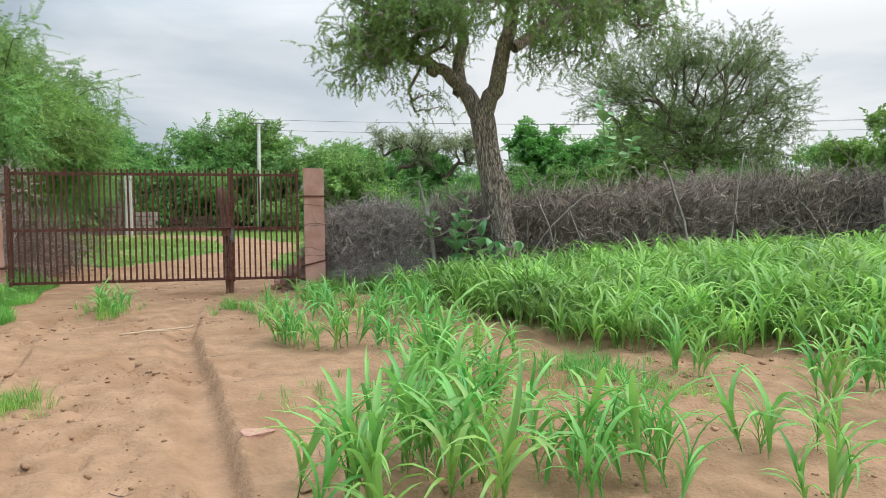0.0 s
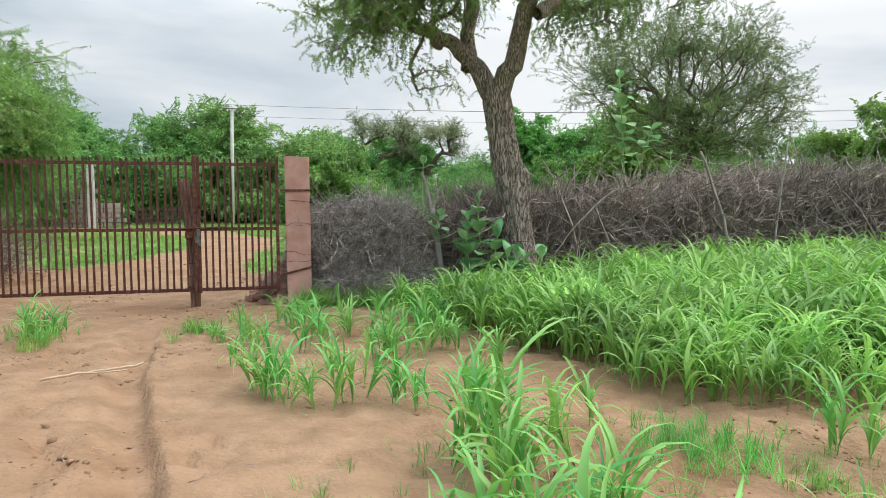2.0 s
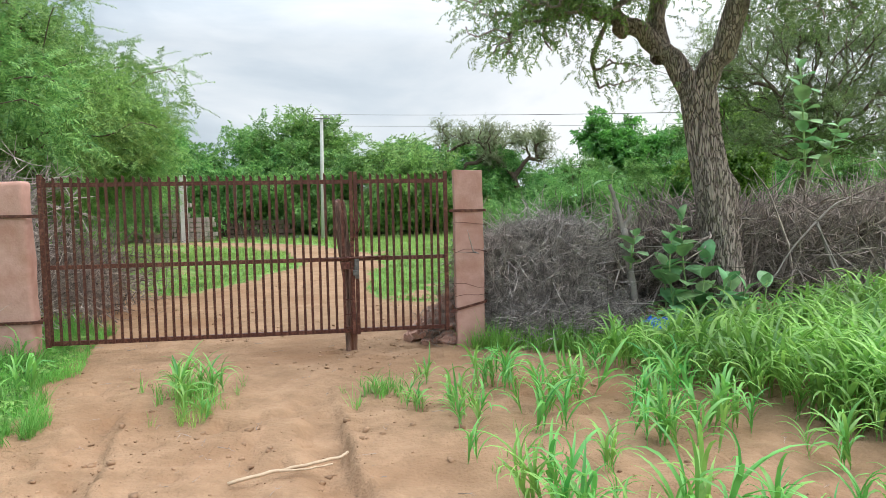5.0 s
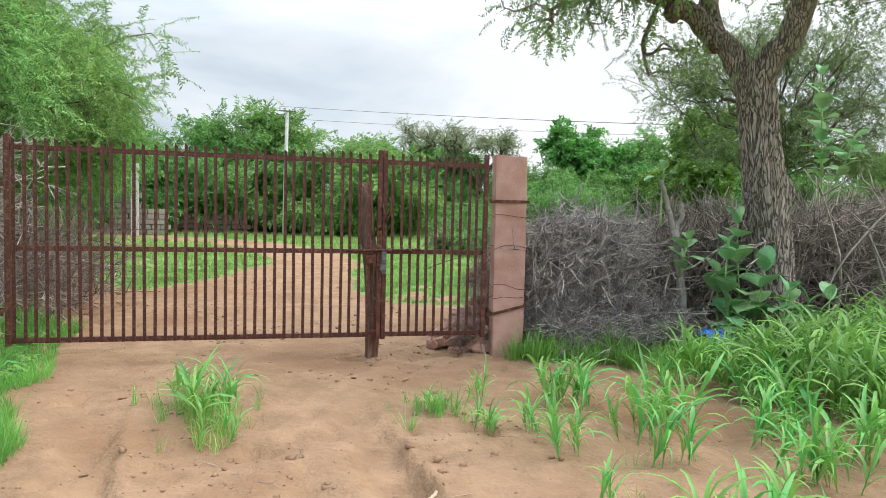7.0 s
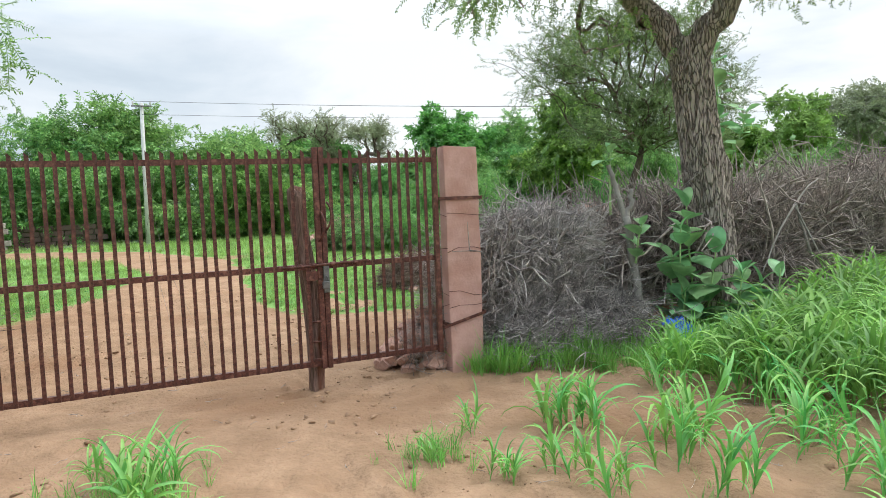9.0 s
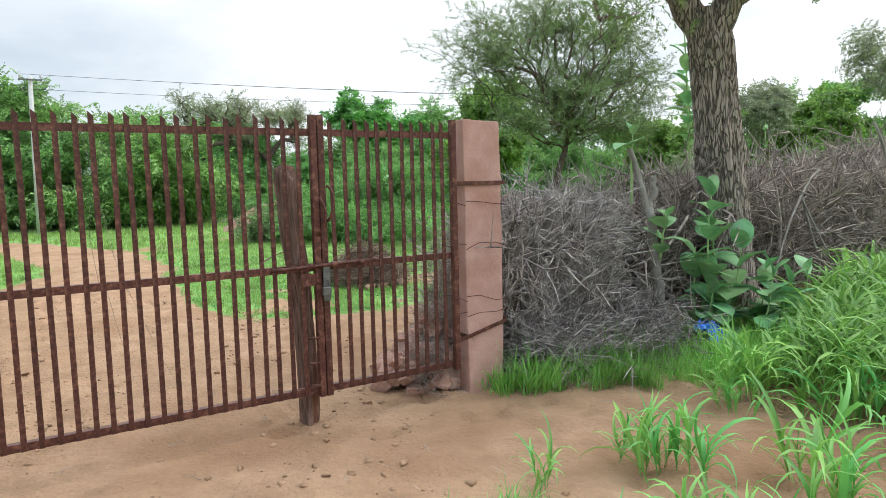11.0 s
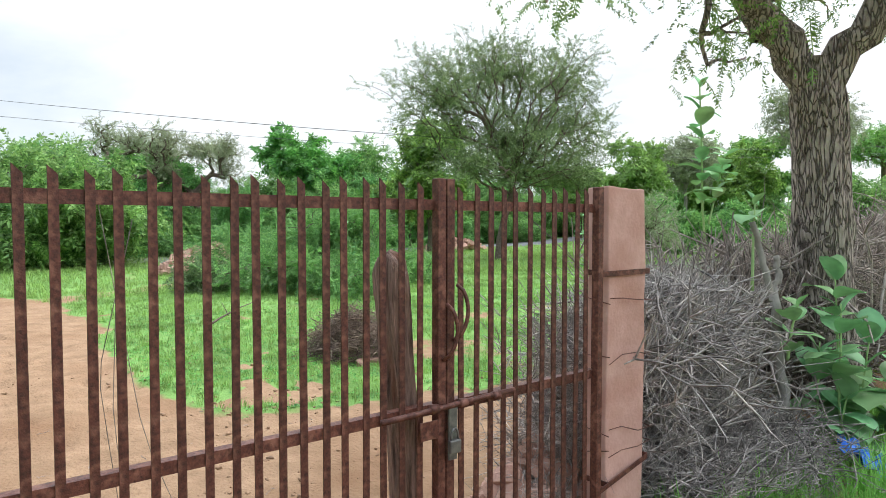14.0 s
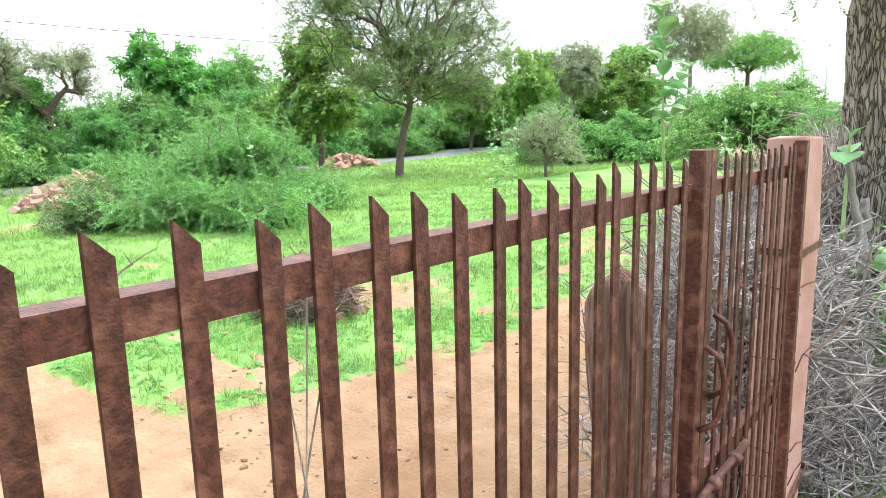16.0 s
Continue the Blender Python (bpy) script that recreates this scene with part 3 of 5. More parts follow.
post_r, w, d = stone_post("gate_post", "tall square pink sandstone gate post bound with rusty straps", 0.86, 1.2, 12.215, 12.36, 2.09, -0.02, 1.0, 0.01)
strap(post_r, w, d, 1.715, 0.0)
strap(post_r, w, d, 0.59, 0.04)
for k, z in enumerate((1.56, 1.24, 0.83, 0.72)):
    wire_loop(post_r, w, d, z, k)
post_l, w, d = stone_post("gate_post", "broad pink sandstone gate post with a rounded top", -4.24, -3.75, 12.2, 12.42, 2.02, -0.05, 5.0, 0.05)
strap(post_l, w, d, 1.74, 0.0, 0.035, 1)
strap(post_l, w, d, 0.6, 0.0, 0.035, 1)
slab, w, d = stone_post("stone_slab", "leaning upright pink sandstone slab in the brush", -5.02, -4.6, 12.5, 12.68, 2.4, -0.2, 9.0, 0.03)


def build_wood_post():
    p = thing("wooden_post", (-0.40, 12.355, -0.05), "weathered split tree-trunk post behind the gate", "post")
    n, k = 60, 48
    V = []
    for i in range(n):
        z = 1.78 * i / (n - 1)
        for j in range(k):
            a = 2 * math.pi * j / k
            r = 0.105 + 0.016 * math.sin(3 * a + 1) - 0.022 * abs(math.sin(3.5 * a + 0.9 * math.sin(z * 3) + 0.5)) ** 8 * (1 - 0.7 * (z > 1.6)) + 0.006 * math.sin(11 * a + z) + 0.03 * noise.noise(Vector((math.cos(a) * 2, math.sin(a) * 2, z * 2.2)))
            r *= 0.66 + 0.13 * math.exp(-((z - 1.6) / 0.22) ** 2)
            r *= 1 - 0.35 * max(0.0, (z - 1.74) / 0.08)
            V.append((r * 0.92 * math.cos(a) - 0.04 * z + 0.03 * math.sin(z * 2.6), r * 1.12 * math.sin(a), z + (0.025 * math.sin(2 * a + 1) if i > n - 3 else 0)))
    F = [(i * k + j, i * k + (j + 1) % k, (i + 1) * k + (j + 1) % k, (i + 1) * k + j) for i in range(n - 1) for j in range(k)]
    o = (n - 1) * k
    c = len(V)
    V.append((-0.04 * 1.82 + 0.03 * math.sin(4.7), 0, 1.825))
    F += [(o + j, o + (j + 1) % k, o + (j + 2) % k, c) for j in range(0, k, 2)]
    put_mesh("post_trunk", raw("post_trunk", V, F, OLDWOOD, True), p)


build_wood_post()


def sag_cable(name, label, p0, p1, sag, r, material=BLACK, n=24, group=""):
    t = np.linspace(0, 1, n)[:, None]
    P = np.array(p0) * (1 - t) + np.array(p1) * t
    P[:, 2] -= sag * 4 * (t * (1 - t))[:, 0]
    V, F = tube(P, np.full(n, r), 4)
    return tagged(put_mesh(name, raw(name, V, F, material)), label, "cable", group)


def build_pole(loc, h, label, lean=0.0):
    p = thing("utility_pole", loc, label, "utility pole", "poles of the power line")
    V, F = tube([(0, 0, -0.3), (lean * 0.5, 0, h * 0.5), (lean, 0, h)], [0.11, 0.1, 0.085], 6)
    put_mesh("shaft", raw("shaft", V, F, CONCRETE, True), p)
    for z in (h - 0.15,):
        arm = part("cross_arm", box(bmesh.new(), lean - 0.4, lean + 0.4, -0.14, -0.09, z - 0.03, z + 0.03, 0.008, 1), STEEL, p)
        for x in (-0.34, 0.34):
            V, F = tube([(lean + x, -0.125, z + 0.05), (lean + x, -0.125, z + 0.12), (lean + x, -0.125, z + 0.15), (lean + x, -0.125, z + 0.2)], [0.02, 0.05, 0.03, 0.04], 6)
            put_mesh("insulator", raw("insulator", V, F, CONCRETE, True), arm)
    return p


build_pole((-1.15, 38.5, 0), 6.1, "slim pale concrete power pole in the scrub", 0.1)
build_pole((76.4, 27.2, 0.9), 9.0, "distant pale power pole with cross arms", 0.0)
for i, (o, z) in enumerate(((-0.34, 6.15), (0.34, 6.15), (0.0, 5.6))):
    sag_cable("power_cable", "thin dark overhead power cable", (-1.05 + o, 38.4, z), (76.4 + o, 27.1, z + 3.6), 1.4, 0.007, group="cables of the power line")


def build_sand_mound():
    """A dumped heap of pale sand at the edge of the meadow."""
    a, q = np.meshgrid(np.linspace(0, 2 * np.pi, 48, endpoint=False), np.linspace(0, 1, 18))
    x, y = 6.0 * q * np.cos(a), 3.4 * q * np.sin(a)
    z = 1.7 * (1 - q ** 1.6) * (1 + 0.22 * vnoise(x, y, 0.5, 61)) + 0.08 * vnoise(x, y, 1.7, 62) - 0.3 * q
    V = np.stack([x, y, z], -1).reshape(-1, 3)
    i, j = np.meshgrid(np.arange(17), np.arange(48), indexing="ij")
    F = np.stack([i * 48 + j, (i + 1) * 48 + j, (i + 1) * 48 + (j + 1) % 48, i * 48 + (j + 1) % 48], -1).reshape(-1, 4)
    ob = put_mesh("sand_mound", raw("sand_mound", V, F, PALESAND, True), at=pose(41.0, 24.0, hz(41, 24)))
    tagged(ob, "long low heap of pale pinkish sand beyond the meadow", "sand heap")


PALESAND = mat("pale_dumped_sand", (0.38, 0.27, 0.2), (0.5, 0.37, 0.28), 1.2, 0.95, 0, 0.5, 12, spec=0.15)
build_sand_mound()


# ---- loose stones and walls ----
def stone_mesh(seed, flat=0.6, material=RUBBLE):
    rr = random.Random(seed)
    bm = bmesh.new()
    bmesh.ops.create_cube(bm, size=1)
    bmesh.ops.bevel(bm, geom=bm.edges[:], offset=0.12, segments=1, affect="EDGES")
    for v in bm.verts:
        v.co = Vector((v.co.x * rr.uniform(0.85, 1.15), v.co.y * rr.uniform(0.7, 1.0), v.co.z * flat)) + noise.noise_vector(v.co * 1.7 + Vector((seed, 0, 0))) * 0.22
    me = bpy.data.meshes.new("stone")
    bm.to_mesh(me); bm.free()
    me.materials.append(material)
    return me


STONES = [stone_mesh(i * 3.1, 0.45 + 0.1 * (i % 3)) for i in range(7)]
STONES_G = [stone_mesh(50 + i * 2.3, 0.5 + 0.1 * (i % 3), GREYSTONE) for i in range(5)]


def rubble_pile(loc, rx, ry, h, n, size, label, seed, stones=STONES):
    p = thing("rubble_pile", loc, label, "rubble pile")
    rr = random.Random(seed)
    for i in range(n):
        a, q = rr.uniform(0, 2 * math.pi), math.sqrt(rr.random())
        x, y = rx * q * math.cos(a), ry * q * math.sin(a)
        z = h * max(0.0, 1 - q ** 1.4) * rr.uniform(0.72, 1.0)
        s = size * rr.uniform(0.6, 1.45)
        ob = put_mesh("stone", rr.choice(stones), p)
        ob.matrix_basis = pose(x, y, z + 0.08 * size, rr.uniform(-40, 40), rr.uniform(-40, 40), rr.uniform(0, 360)) @ Matrix.Diagonal((s, s, s, 1))
    return p


rubble_pile((7.0, 34.6, 0.0), 1.9, 1.3, 1.05, 230, 0.36, "heap of broken pink building stone on the grass", 3)
rubble_pile((9.2, 34.4, 0.0), 1.6, 0.9, 0.22, 60, 0.26, "low scatter of pink stone rubble in grass", 4)
rubble_pile((26.8, 44.0, 0.0), 2.6, 1.2, 0.8, 90, 0.42, "heap of stone rubble beside the road", 5)
rubble_pile((55.5, 34.6, 1.2), 2.2, 1.8, 1.6, 90, 0.5, "grey heap of quarried stone far off", 6, STONES_G)
rubble_pile((0.85, 12.78, 0.0), 0.5, 0.36, 0.5, 170, 0.13, "heap of broken pale masonry behind the stone post", 7, STONES)


def build_block_wall():
    p = thing("stone_wall", (-9.3, 39.8, 0.0), "old grey block wall beside the scrub", "stone wall")
    rr = random.Random(4)
    row = 0
    z = 0.0
    while z < 2.9:
        x = -2.6 + (0.25 if row % 2 else 0)
        while x < (1.3 if z > 1.15 else 2.6):
            L = rr.uniform(0.38, 0.5)
            ob = put_mesh("block", BLOCK, p)
            ob.matrix_basis = pose(x + L / 2, rr.uniform(-0.02, 0.02), z + 0.12, 0, 0, rr.uniform(-2, 2)) @ Matrix.Diagonal((L - 0.03, 0.35, 0.22, 1))
            x += L
        z += 0.245
        row += 1
    q = thing("stone_pillar", (-7.85, 39.3, 0.0), "pale slender stone pillar at the end of the block wall", "pillar")
    part("shaft", box(bmesh.new(), -0.16, 0.16, -0.13, 0.13, -0.1, 3.3, 0.02, 2), CONCRETE, q)


def build_low_wall():
    p = thing("low_wall", (-5.4, 42.0, 0.0), "low dark wall of weathered stone blocks", "stone wall")
    rr = random.Random(14)
    for row in range(4):
        x = -2.2 + 0.2 * (row % 2)
        while x < 2.2:
            L = rr.uniform(0.35, 0.55)
            ob = put_mesh("block", BLOCK_D, p)
            ob.matrix_basis = pose(x + L / 2, rr.uniform(-0.03, 0.03), row * 0.25 + 0.12, 0, 0, rr.uniform(-3, 3)) @ Matrix.Diagonal((L - 0.03, 0.4, 0.23, 1))
            x += L


bmb = box(bmesh.new(), -0.5, 0.5, -0.5, 0.5, -0.5, 0.5, 0.05, 1)
BLOCK = bpy.data.meshes.new("block")
bmb.to_mesh(BLOCK); bmb.free()
BLOCK.materials.append(GREYSTONE)
build_block_wall()
BLOCK_D = BLOCK.copy()
BLOCK_D.materials.clear()
BLOCK_D.materials.append(BARK2)
build_low_wall()


# ---- trees ----
def spray(n, length, lw, ll, droop, rng, flat=0.5, curl=0.0):
    """A twig along +x with n leaf quads in two ranks."""
    vs, fs = [], []
    for i in range(n):
        t = (i + rng.random() * 0.7) / n
        base = np.array([t * length, 0.0, -droop * t * t * length])
        side = 1 if i % 2 else -1
        d = np.array([0.45 + rng.normal(0, 0.25), side * (0.9 + rng.normal(0, 0.2)), rng.normal(-0.15, flat) - curl])
        d /= np.linalg.norm(d)
        u = np.cross(d, [rng.normal(0, 0.3), 0.2, 1.0]); u /= np.linalg.norm(u) + 1e-9
        L, W = ll * rng.uniform(0.7, 1.25), lw * rng.uniform(0.8, 1.2)
        tip = base + d * L + np.array([0, 0, -0.15 * L])
        mid = base + d * L * 0.5
        o = len(vs)
        vs += [base, mid + u * W / 2, tip, mid - u * W / 2]
        fs.append([o, o + 1, o + 2, o + 3])
    w = 0.004
    for a, b in ((0, 0.5), (0.5, 1.0)):
        o = len(vs)
        for t in (a, b):
            c = np.array([t * length, 0, -droop * t * t * length])
            vs += [c + [0, w, 0], c - [0, w, 0]]
        fs.append([o, o + 1, o + 3, o + 2])
    return np.array(vs), np.array(fs)


def grow(trunk, r0, r1, targets, rng, sag=0.1, wig=0.12, tip=0.008, keep=0.28, k=6):
    """Branches from a trunk polyline to target points, each from the node that suits best.
    Returns the tubes and, for every target, its last stretch."""
    P = [np.array(p, float) for p in trunk]
    par = [-1] + list(range(len(P) - 1))
    plen = [0.0]
    for i in range(1, len(P)):
        plen.append(plen[-1] + np.linalg.norm(P[i] - P[i - 1]))
    plen = [0.4 * v for v in plen]
    nt = len(P)
    start = int(nt * 0.5)
    order = np.argsort(np.linalg.norm(targets - P[-1], axis=1))
    chains, ends = [list(range(nt))], []
    for ti in order:
        T = targets[ti]
        A = np.array(P)
        D = np.linalg.norm(A - T, axis=1) + keep * np.array(plen)
        D[:start] += 99
        below = np.clip(A[:, 2] - T[2], 0, None)
        b = int(np.argmin(D + 0.8 * below))
        S = P[b]
        dv = T - S
        L = np.linalg.norm(dv)
        m = max(2, min(5, int(L / 0.35) + 2))
        pdir = S - P[par[b]] if par[b] >= 0 else np.array([0, 0, 1.0])
        pdir = pdir / (np.linalg.norm(pdir) + 1e-9)
        chain = [b]
        for i in range(1, m + 1):
            t = i / m
            q = S + dv * t + pdir * L * 0.28 * t * (1 - t) * 2 + np.array([0, 0, 1]) * L * sag * math.sin(math.pi * t)
            if i < m:
                q = q + rng.normal(0, wig * L / m, 3)
            P.append(q); par.append(chain[-1]); plen.append(plen[chain[-1]] + L / m)
            chain.append(len(P) - 1)
        chains.append(chain)
        ends.append((P[chain[-2]], P[chain[-1]]))
    cnt = np.zeros(len(P))
    for c in chains[1:]:
        cnt[c[-1]] += 1
    for i in range(len(P) - 1, 0, -1):
        cnt[par[i]] += cnt[i]
    rad = tip * np.maximum(cnt, 0.6) ** 0.5
    for i in range(nt):
        rad[i] = r0 + (r1 - r0) * (i / max(1, nt - 1))
    tubes = []
    for ci, c in enumerate(chains):
        r = rad[c].copy()
        if ci and c[0] < nt:
            r[0] = min(r[0], r[1] * 1.35)
        elif ci:
            r[0] = min(r[0], r[1] * 1.3)
        if ci == 0 and k != 6:
            continue
        tubes.append(tube(np.array(P)[c], r, 6, cap=False))
    return tubes, ends, np.array(P), rad


def blob_points(blobs, n, rng, shell=0.45):
    """Points in ellipsoids (centre, radii), gathered towards their skin."""
    vol = np.array([b[1][0] * b[1][1] * b[1][2] for b in blobs]) ** 0.8
    pick = rng.choice(len(blobs), n, p=vol / vol.sum())
    d = rng.normal(size=(n, 3))
    d /= np.linalg.norm(d, axis=1, keepdims=True)
    r = (rng.random(n) ** shell)[:, None]
    C = np.array([b[0] for b in blobs], float)[pick]
    R = np.array([b[1] for b in blobs], float)[pick]
    return C + d * r * R


def leaves_on(ends, per, tm, rng, droop=0.3, out=0.5, spread=0.35, smin=0.7, smax=1.3, centre=None):
    E = np.array([e[1] for e in ends])
    B = np.array([e[0] for e in ends])
    n = len(E) * per
    i = np.repeat(np.arange(len(E)), per)
    t = rng.random(n)[:, None]
    loc = B[i] * (1 - t) + E[i] * t + rng.normal(0, spread, (n, 3)) * np.array([1, 1, 0.6])
    D = (E - B)[i]
    D = D / (np.linalg.norm(D, axis=1, keepdims=True) + 1e-9) * out + rng.normal(0, 0.6, (n, 3))
    D[:, 2] -= droop
    return scatter(tm, rng.integers(0, len(tm), n), loc, frames_along(D, rng), rng.uniform(smin, smax, n))


def make_tree(name, loc, trunk, r0, r1, blobs, nt, per, tm, bark, leafm, label, seed, category="tree", group="", sag=0.1, droop=0.3, spread=0.3, wig=0.12, tip=0.008, keep=0.28, shell=0.45, smin=0.7, smax=1.3, out=0.5, shoots=0, reach=0.8):
    rng = np.random.default_rng(seed)
    T = blob_points(blobs, nt, rng, shell)
    if shoots:
        # long whips that stand out of the crown
        C = T.mean(axis=0)
        D = (T - C) * np.array([1, 1, 1.6])
        far = np.argsort(-np.linalg.norm(D, axis=1) - 0.5 * D[:, 2])[: shoots * 3]
        far = rng.choice(far, shoots, replace=False)
        U = D[far] / np.linalg.norm(D[far], axis=1, keepdims=True)
        T = np.concatenate([T, T[far] + U * rng.uniform(0.4, 1.3, (shoots, 1)) * reach])
    T = T[T[:, 2] > 0.15]
    tubes, ends, _, _ = grow(trunk, r0, r1, T, rng, sag, wig, tip, keep)
    tr = thing(name, loc, label, category, group)
    V, F = join(tubes)
    put_mesh("trunk", raw("trunk", V, F, bark, True), tr)
    if per:
        V, F = leaves_on(ends, per, tm, rng, droop, out, spread, smin, smax)
        put_mesh("crown", raw("crown", V, F, leafm), tr)
    return tr


R0 = np.random.default_rng(11)
T_KHEJRI = [spray(20, 0.28, 0.02, 0.05, 0.3, R0, 0.5, 0.3) for _ in range(5)]
T_MESQ = [spray(38, 0.55, 0.017, 0.066, 0.2, R0, 0.3) for _ in range(5)]
T_FINE = [spray(18, 0.5, 0.03, 0.085, 0.15, R0, 0.6) for _ in range(4)]
T_BROAD = [spray(14, 0.38, 0.085, 0.19, 0.4, R0, 0.5, 0.2) for _ in range(5)]
T_FAR = [spray(18, 0.7, 0.07, 0.17, 0.3, R0, 0.5) for _ in range(4)]


def khejri():
    """The big field tree beside the fence: stout leaning trunk, fork, drooping fine foliage."""
    rng = np.random.default_rng(5)
    tr = thing("khejri_tree", (4.22, 12.45, 0.0), "old field tree with furrowed bark and drooping fine leaves", "tree")
    k, secs = 48, [(0.34, 0, -0.1, 0.44), (0.29, 0, 0.25, 0.37), (0.2, 0, 0.8, 0.315), (0.1, 0, 1.4, 0.29), (0.0, 0, 1.95, 0.285), (-0.1, 0, 2.5, 0.265), (-0.17, 0, 2.95, 0.285), (-0.2, 0, 3.3, 0.20)]
    zz = np.linspace(-0.1, 3.3, 150)
    cols = [np.interp(zz, [s[2] for s in secs], [s[i] for s in secs]) for i in (0, 1, 3)]
    V = []
    for i, z in enumerate(zz):
        for j in range(k * 2):
            a = math.pi * j / k
            r = 0.77 * cols[2][i]
            r *= 1 + 0.05 * math.sin(3 * a + z * 1.5) + 0.12 * noise.noise(Vector((math.cos(a) * 1.5, math.sin(a) * 1.5, z * 1.2)))
            # plates of bark between deep furrows
            q = Vector((math.cos(a) * 4.2, math.sin(a) * 4.2, z * 2.3 + 0.4 * math.sin(5 * a)))
            ridge = abs(noise.noise(q)) + 0.5 * abs(noise.noise(q * 2.1 + Vector((5, 0, 0))))
            r += 0.075 * min(ridge, 0.38) - 0.012
            # the swelling on the flank
            r += 0.10 * math.exp(-((z - 1.85) / 0.16) ** 2) * math.exp(-((a - 5.9) / 0.5) ** 2)
            V.append((cols[0][i] + r * math.cos(a), r * math.sin(a), z))
    n, m = len(zz), k * 2
    ii, jj = np.meshgrid(np.arange(n - 1), np.arange(m), indexing="ij")
    F = np.stack([ii * m + jj, ii * m + (jj + 1) % m, (ii + 1) * m + (jj + 1) % m, (ii + 1) * m + jj], -1).reshape(-1, 4)
    put_mesh("trunk", raw("trunk", V, F, BARK, True), tr)
    # main limbs
    limbs = [
        ([(-0.2, 0.02, 3.0), (-0.42, 0.2, 3.5), (-0.7, 0.4, 3.9), (-1.1, 0.5, 4.1), (-1.6, 0.5, 4.2), (-2.1, 0.45, 4.35)], 0.17, 0.06),
        ([(-0.17, -0.05, 3.05), (-0.04, -0.35, 3.6), (0.04, -0.65, 4.2), (0.12, -0.9, 4.9), (0.4, -1.1, 5.8)], 0.165, 0.09),
        ([(-0.55, 0.28, 3.5), (-0.45, 0.5, 4.2), (-0.4, 0.6, 5.0), (-0.5, 0.9, 5.9)], 0.13, 0.08),
        ([(0.12, -0.85, 4.1), (0.8, -0.6, 4.6), (1.6, -0.6, 4.9), (2.4, -0.9, 5.1)], 0.11, 0.05),
        ([(0.3, -1.2, 4.9), (1.0, 0.1, 5.5), (1.9, 1.0, 6.0)], 0.09, 0.05),
    ]
    tubes = []
    blobsets = [
        [((-1.9, -0.3, 4.45), (0.95, 0.9, 0.75)), ((-1.2, -0.2, 4.75), (0.9, 0.9, 0.7)), ((-1.9, 0.1, 5.4), (1.0, 1.1, 0.9)), ((-2.2, 0.6, 4.25), (0.9, 1.1, 0.8)), ((-1.2, 0.25, 3.35), (0.4, 0.35, 0.4))],
        [((0.4, -0.8, 6.3), (1.6, 1.5, 1.2)), ((-0.2, -1.6, 5.1), (1.1, 0.9, 0.7)), ((0.6, -2.2, 4.7), (1.2, 0.9, 0.8)), ((-0.8, -2.0, 4.7), (1.1, 0.9, 0.7))],
        [((-0.9, 1.1, 6.1), (1.5, 1.3, 1.1)), ((-0.8, 0.7, 4.9), (0.9, 0.8, 0.7))],
        [((2.2, -0.8, 4.9), (1.3, 1.1, 0.8)), ((1.2, -0.5, 4.45), (1.0, 0.9, 0.7)), ((2.6, -0.3, 5.6), (1.2, 1.1, 0.9))],
        [((2.0, 1.1, 5.9), (1.4, 1.3, 1.1)), ((1.4, 0.9, 4.6), (0.9, 0.8, 0.6))],
    ]
    allends = []
    for (pts, ra, rb), bl in zip(limbs, blobsets):
        P = np.array(pts)
        tt = np.linspace(0, 1, len(P) * 3)
        P = np.stack([np.interp(tt, np.linspace(0, 1, len(P)), P[:, c]) for c in range(3)], -1)
        P[1:-1] += rng.normal(0, 0.025, P[1:-1].shape)
        T = blob_points(bl, 85 * len(bl), rng, 0.6)
        tb, ends, _, _ = grow(P, ra, rb, T, rng, 0.12, 0.2, 0.0085, 0.3)
        tubes += tb
        allends += ends
    # hanging twigs under the crown
    V, F = join(tubes)
    put_mesh("branchwork", raw("branchwork", V, F, BARK, True), tr)
    V, F = leaves_on(allends, 6, T_KHEJRI, rng, 0.3, 0.5, 0.19, 0.6, 1.05)
    put_mesh("crown", raw("crown", V, F, L_KHEJRI), tr)
    # knobs where old boughs were lopped
    for c, s in (((-1.0, 0.45, 3.95), 0.13), ((-1.85, 0.45, 4.2), 0.16)):
        bm = bmesh.new()
        bmesh.ops.create_icosphere(bm, subdivisions=3, radius=s, matrix=Matrix.Translation(c))
        rough_up(bm, 0.07, 6.0, 3.0)
        part("lopped_knob", bm, BARK, tr, smooth=True)


khejri()


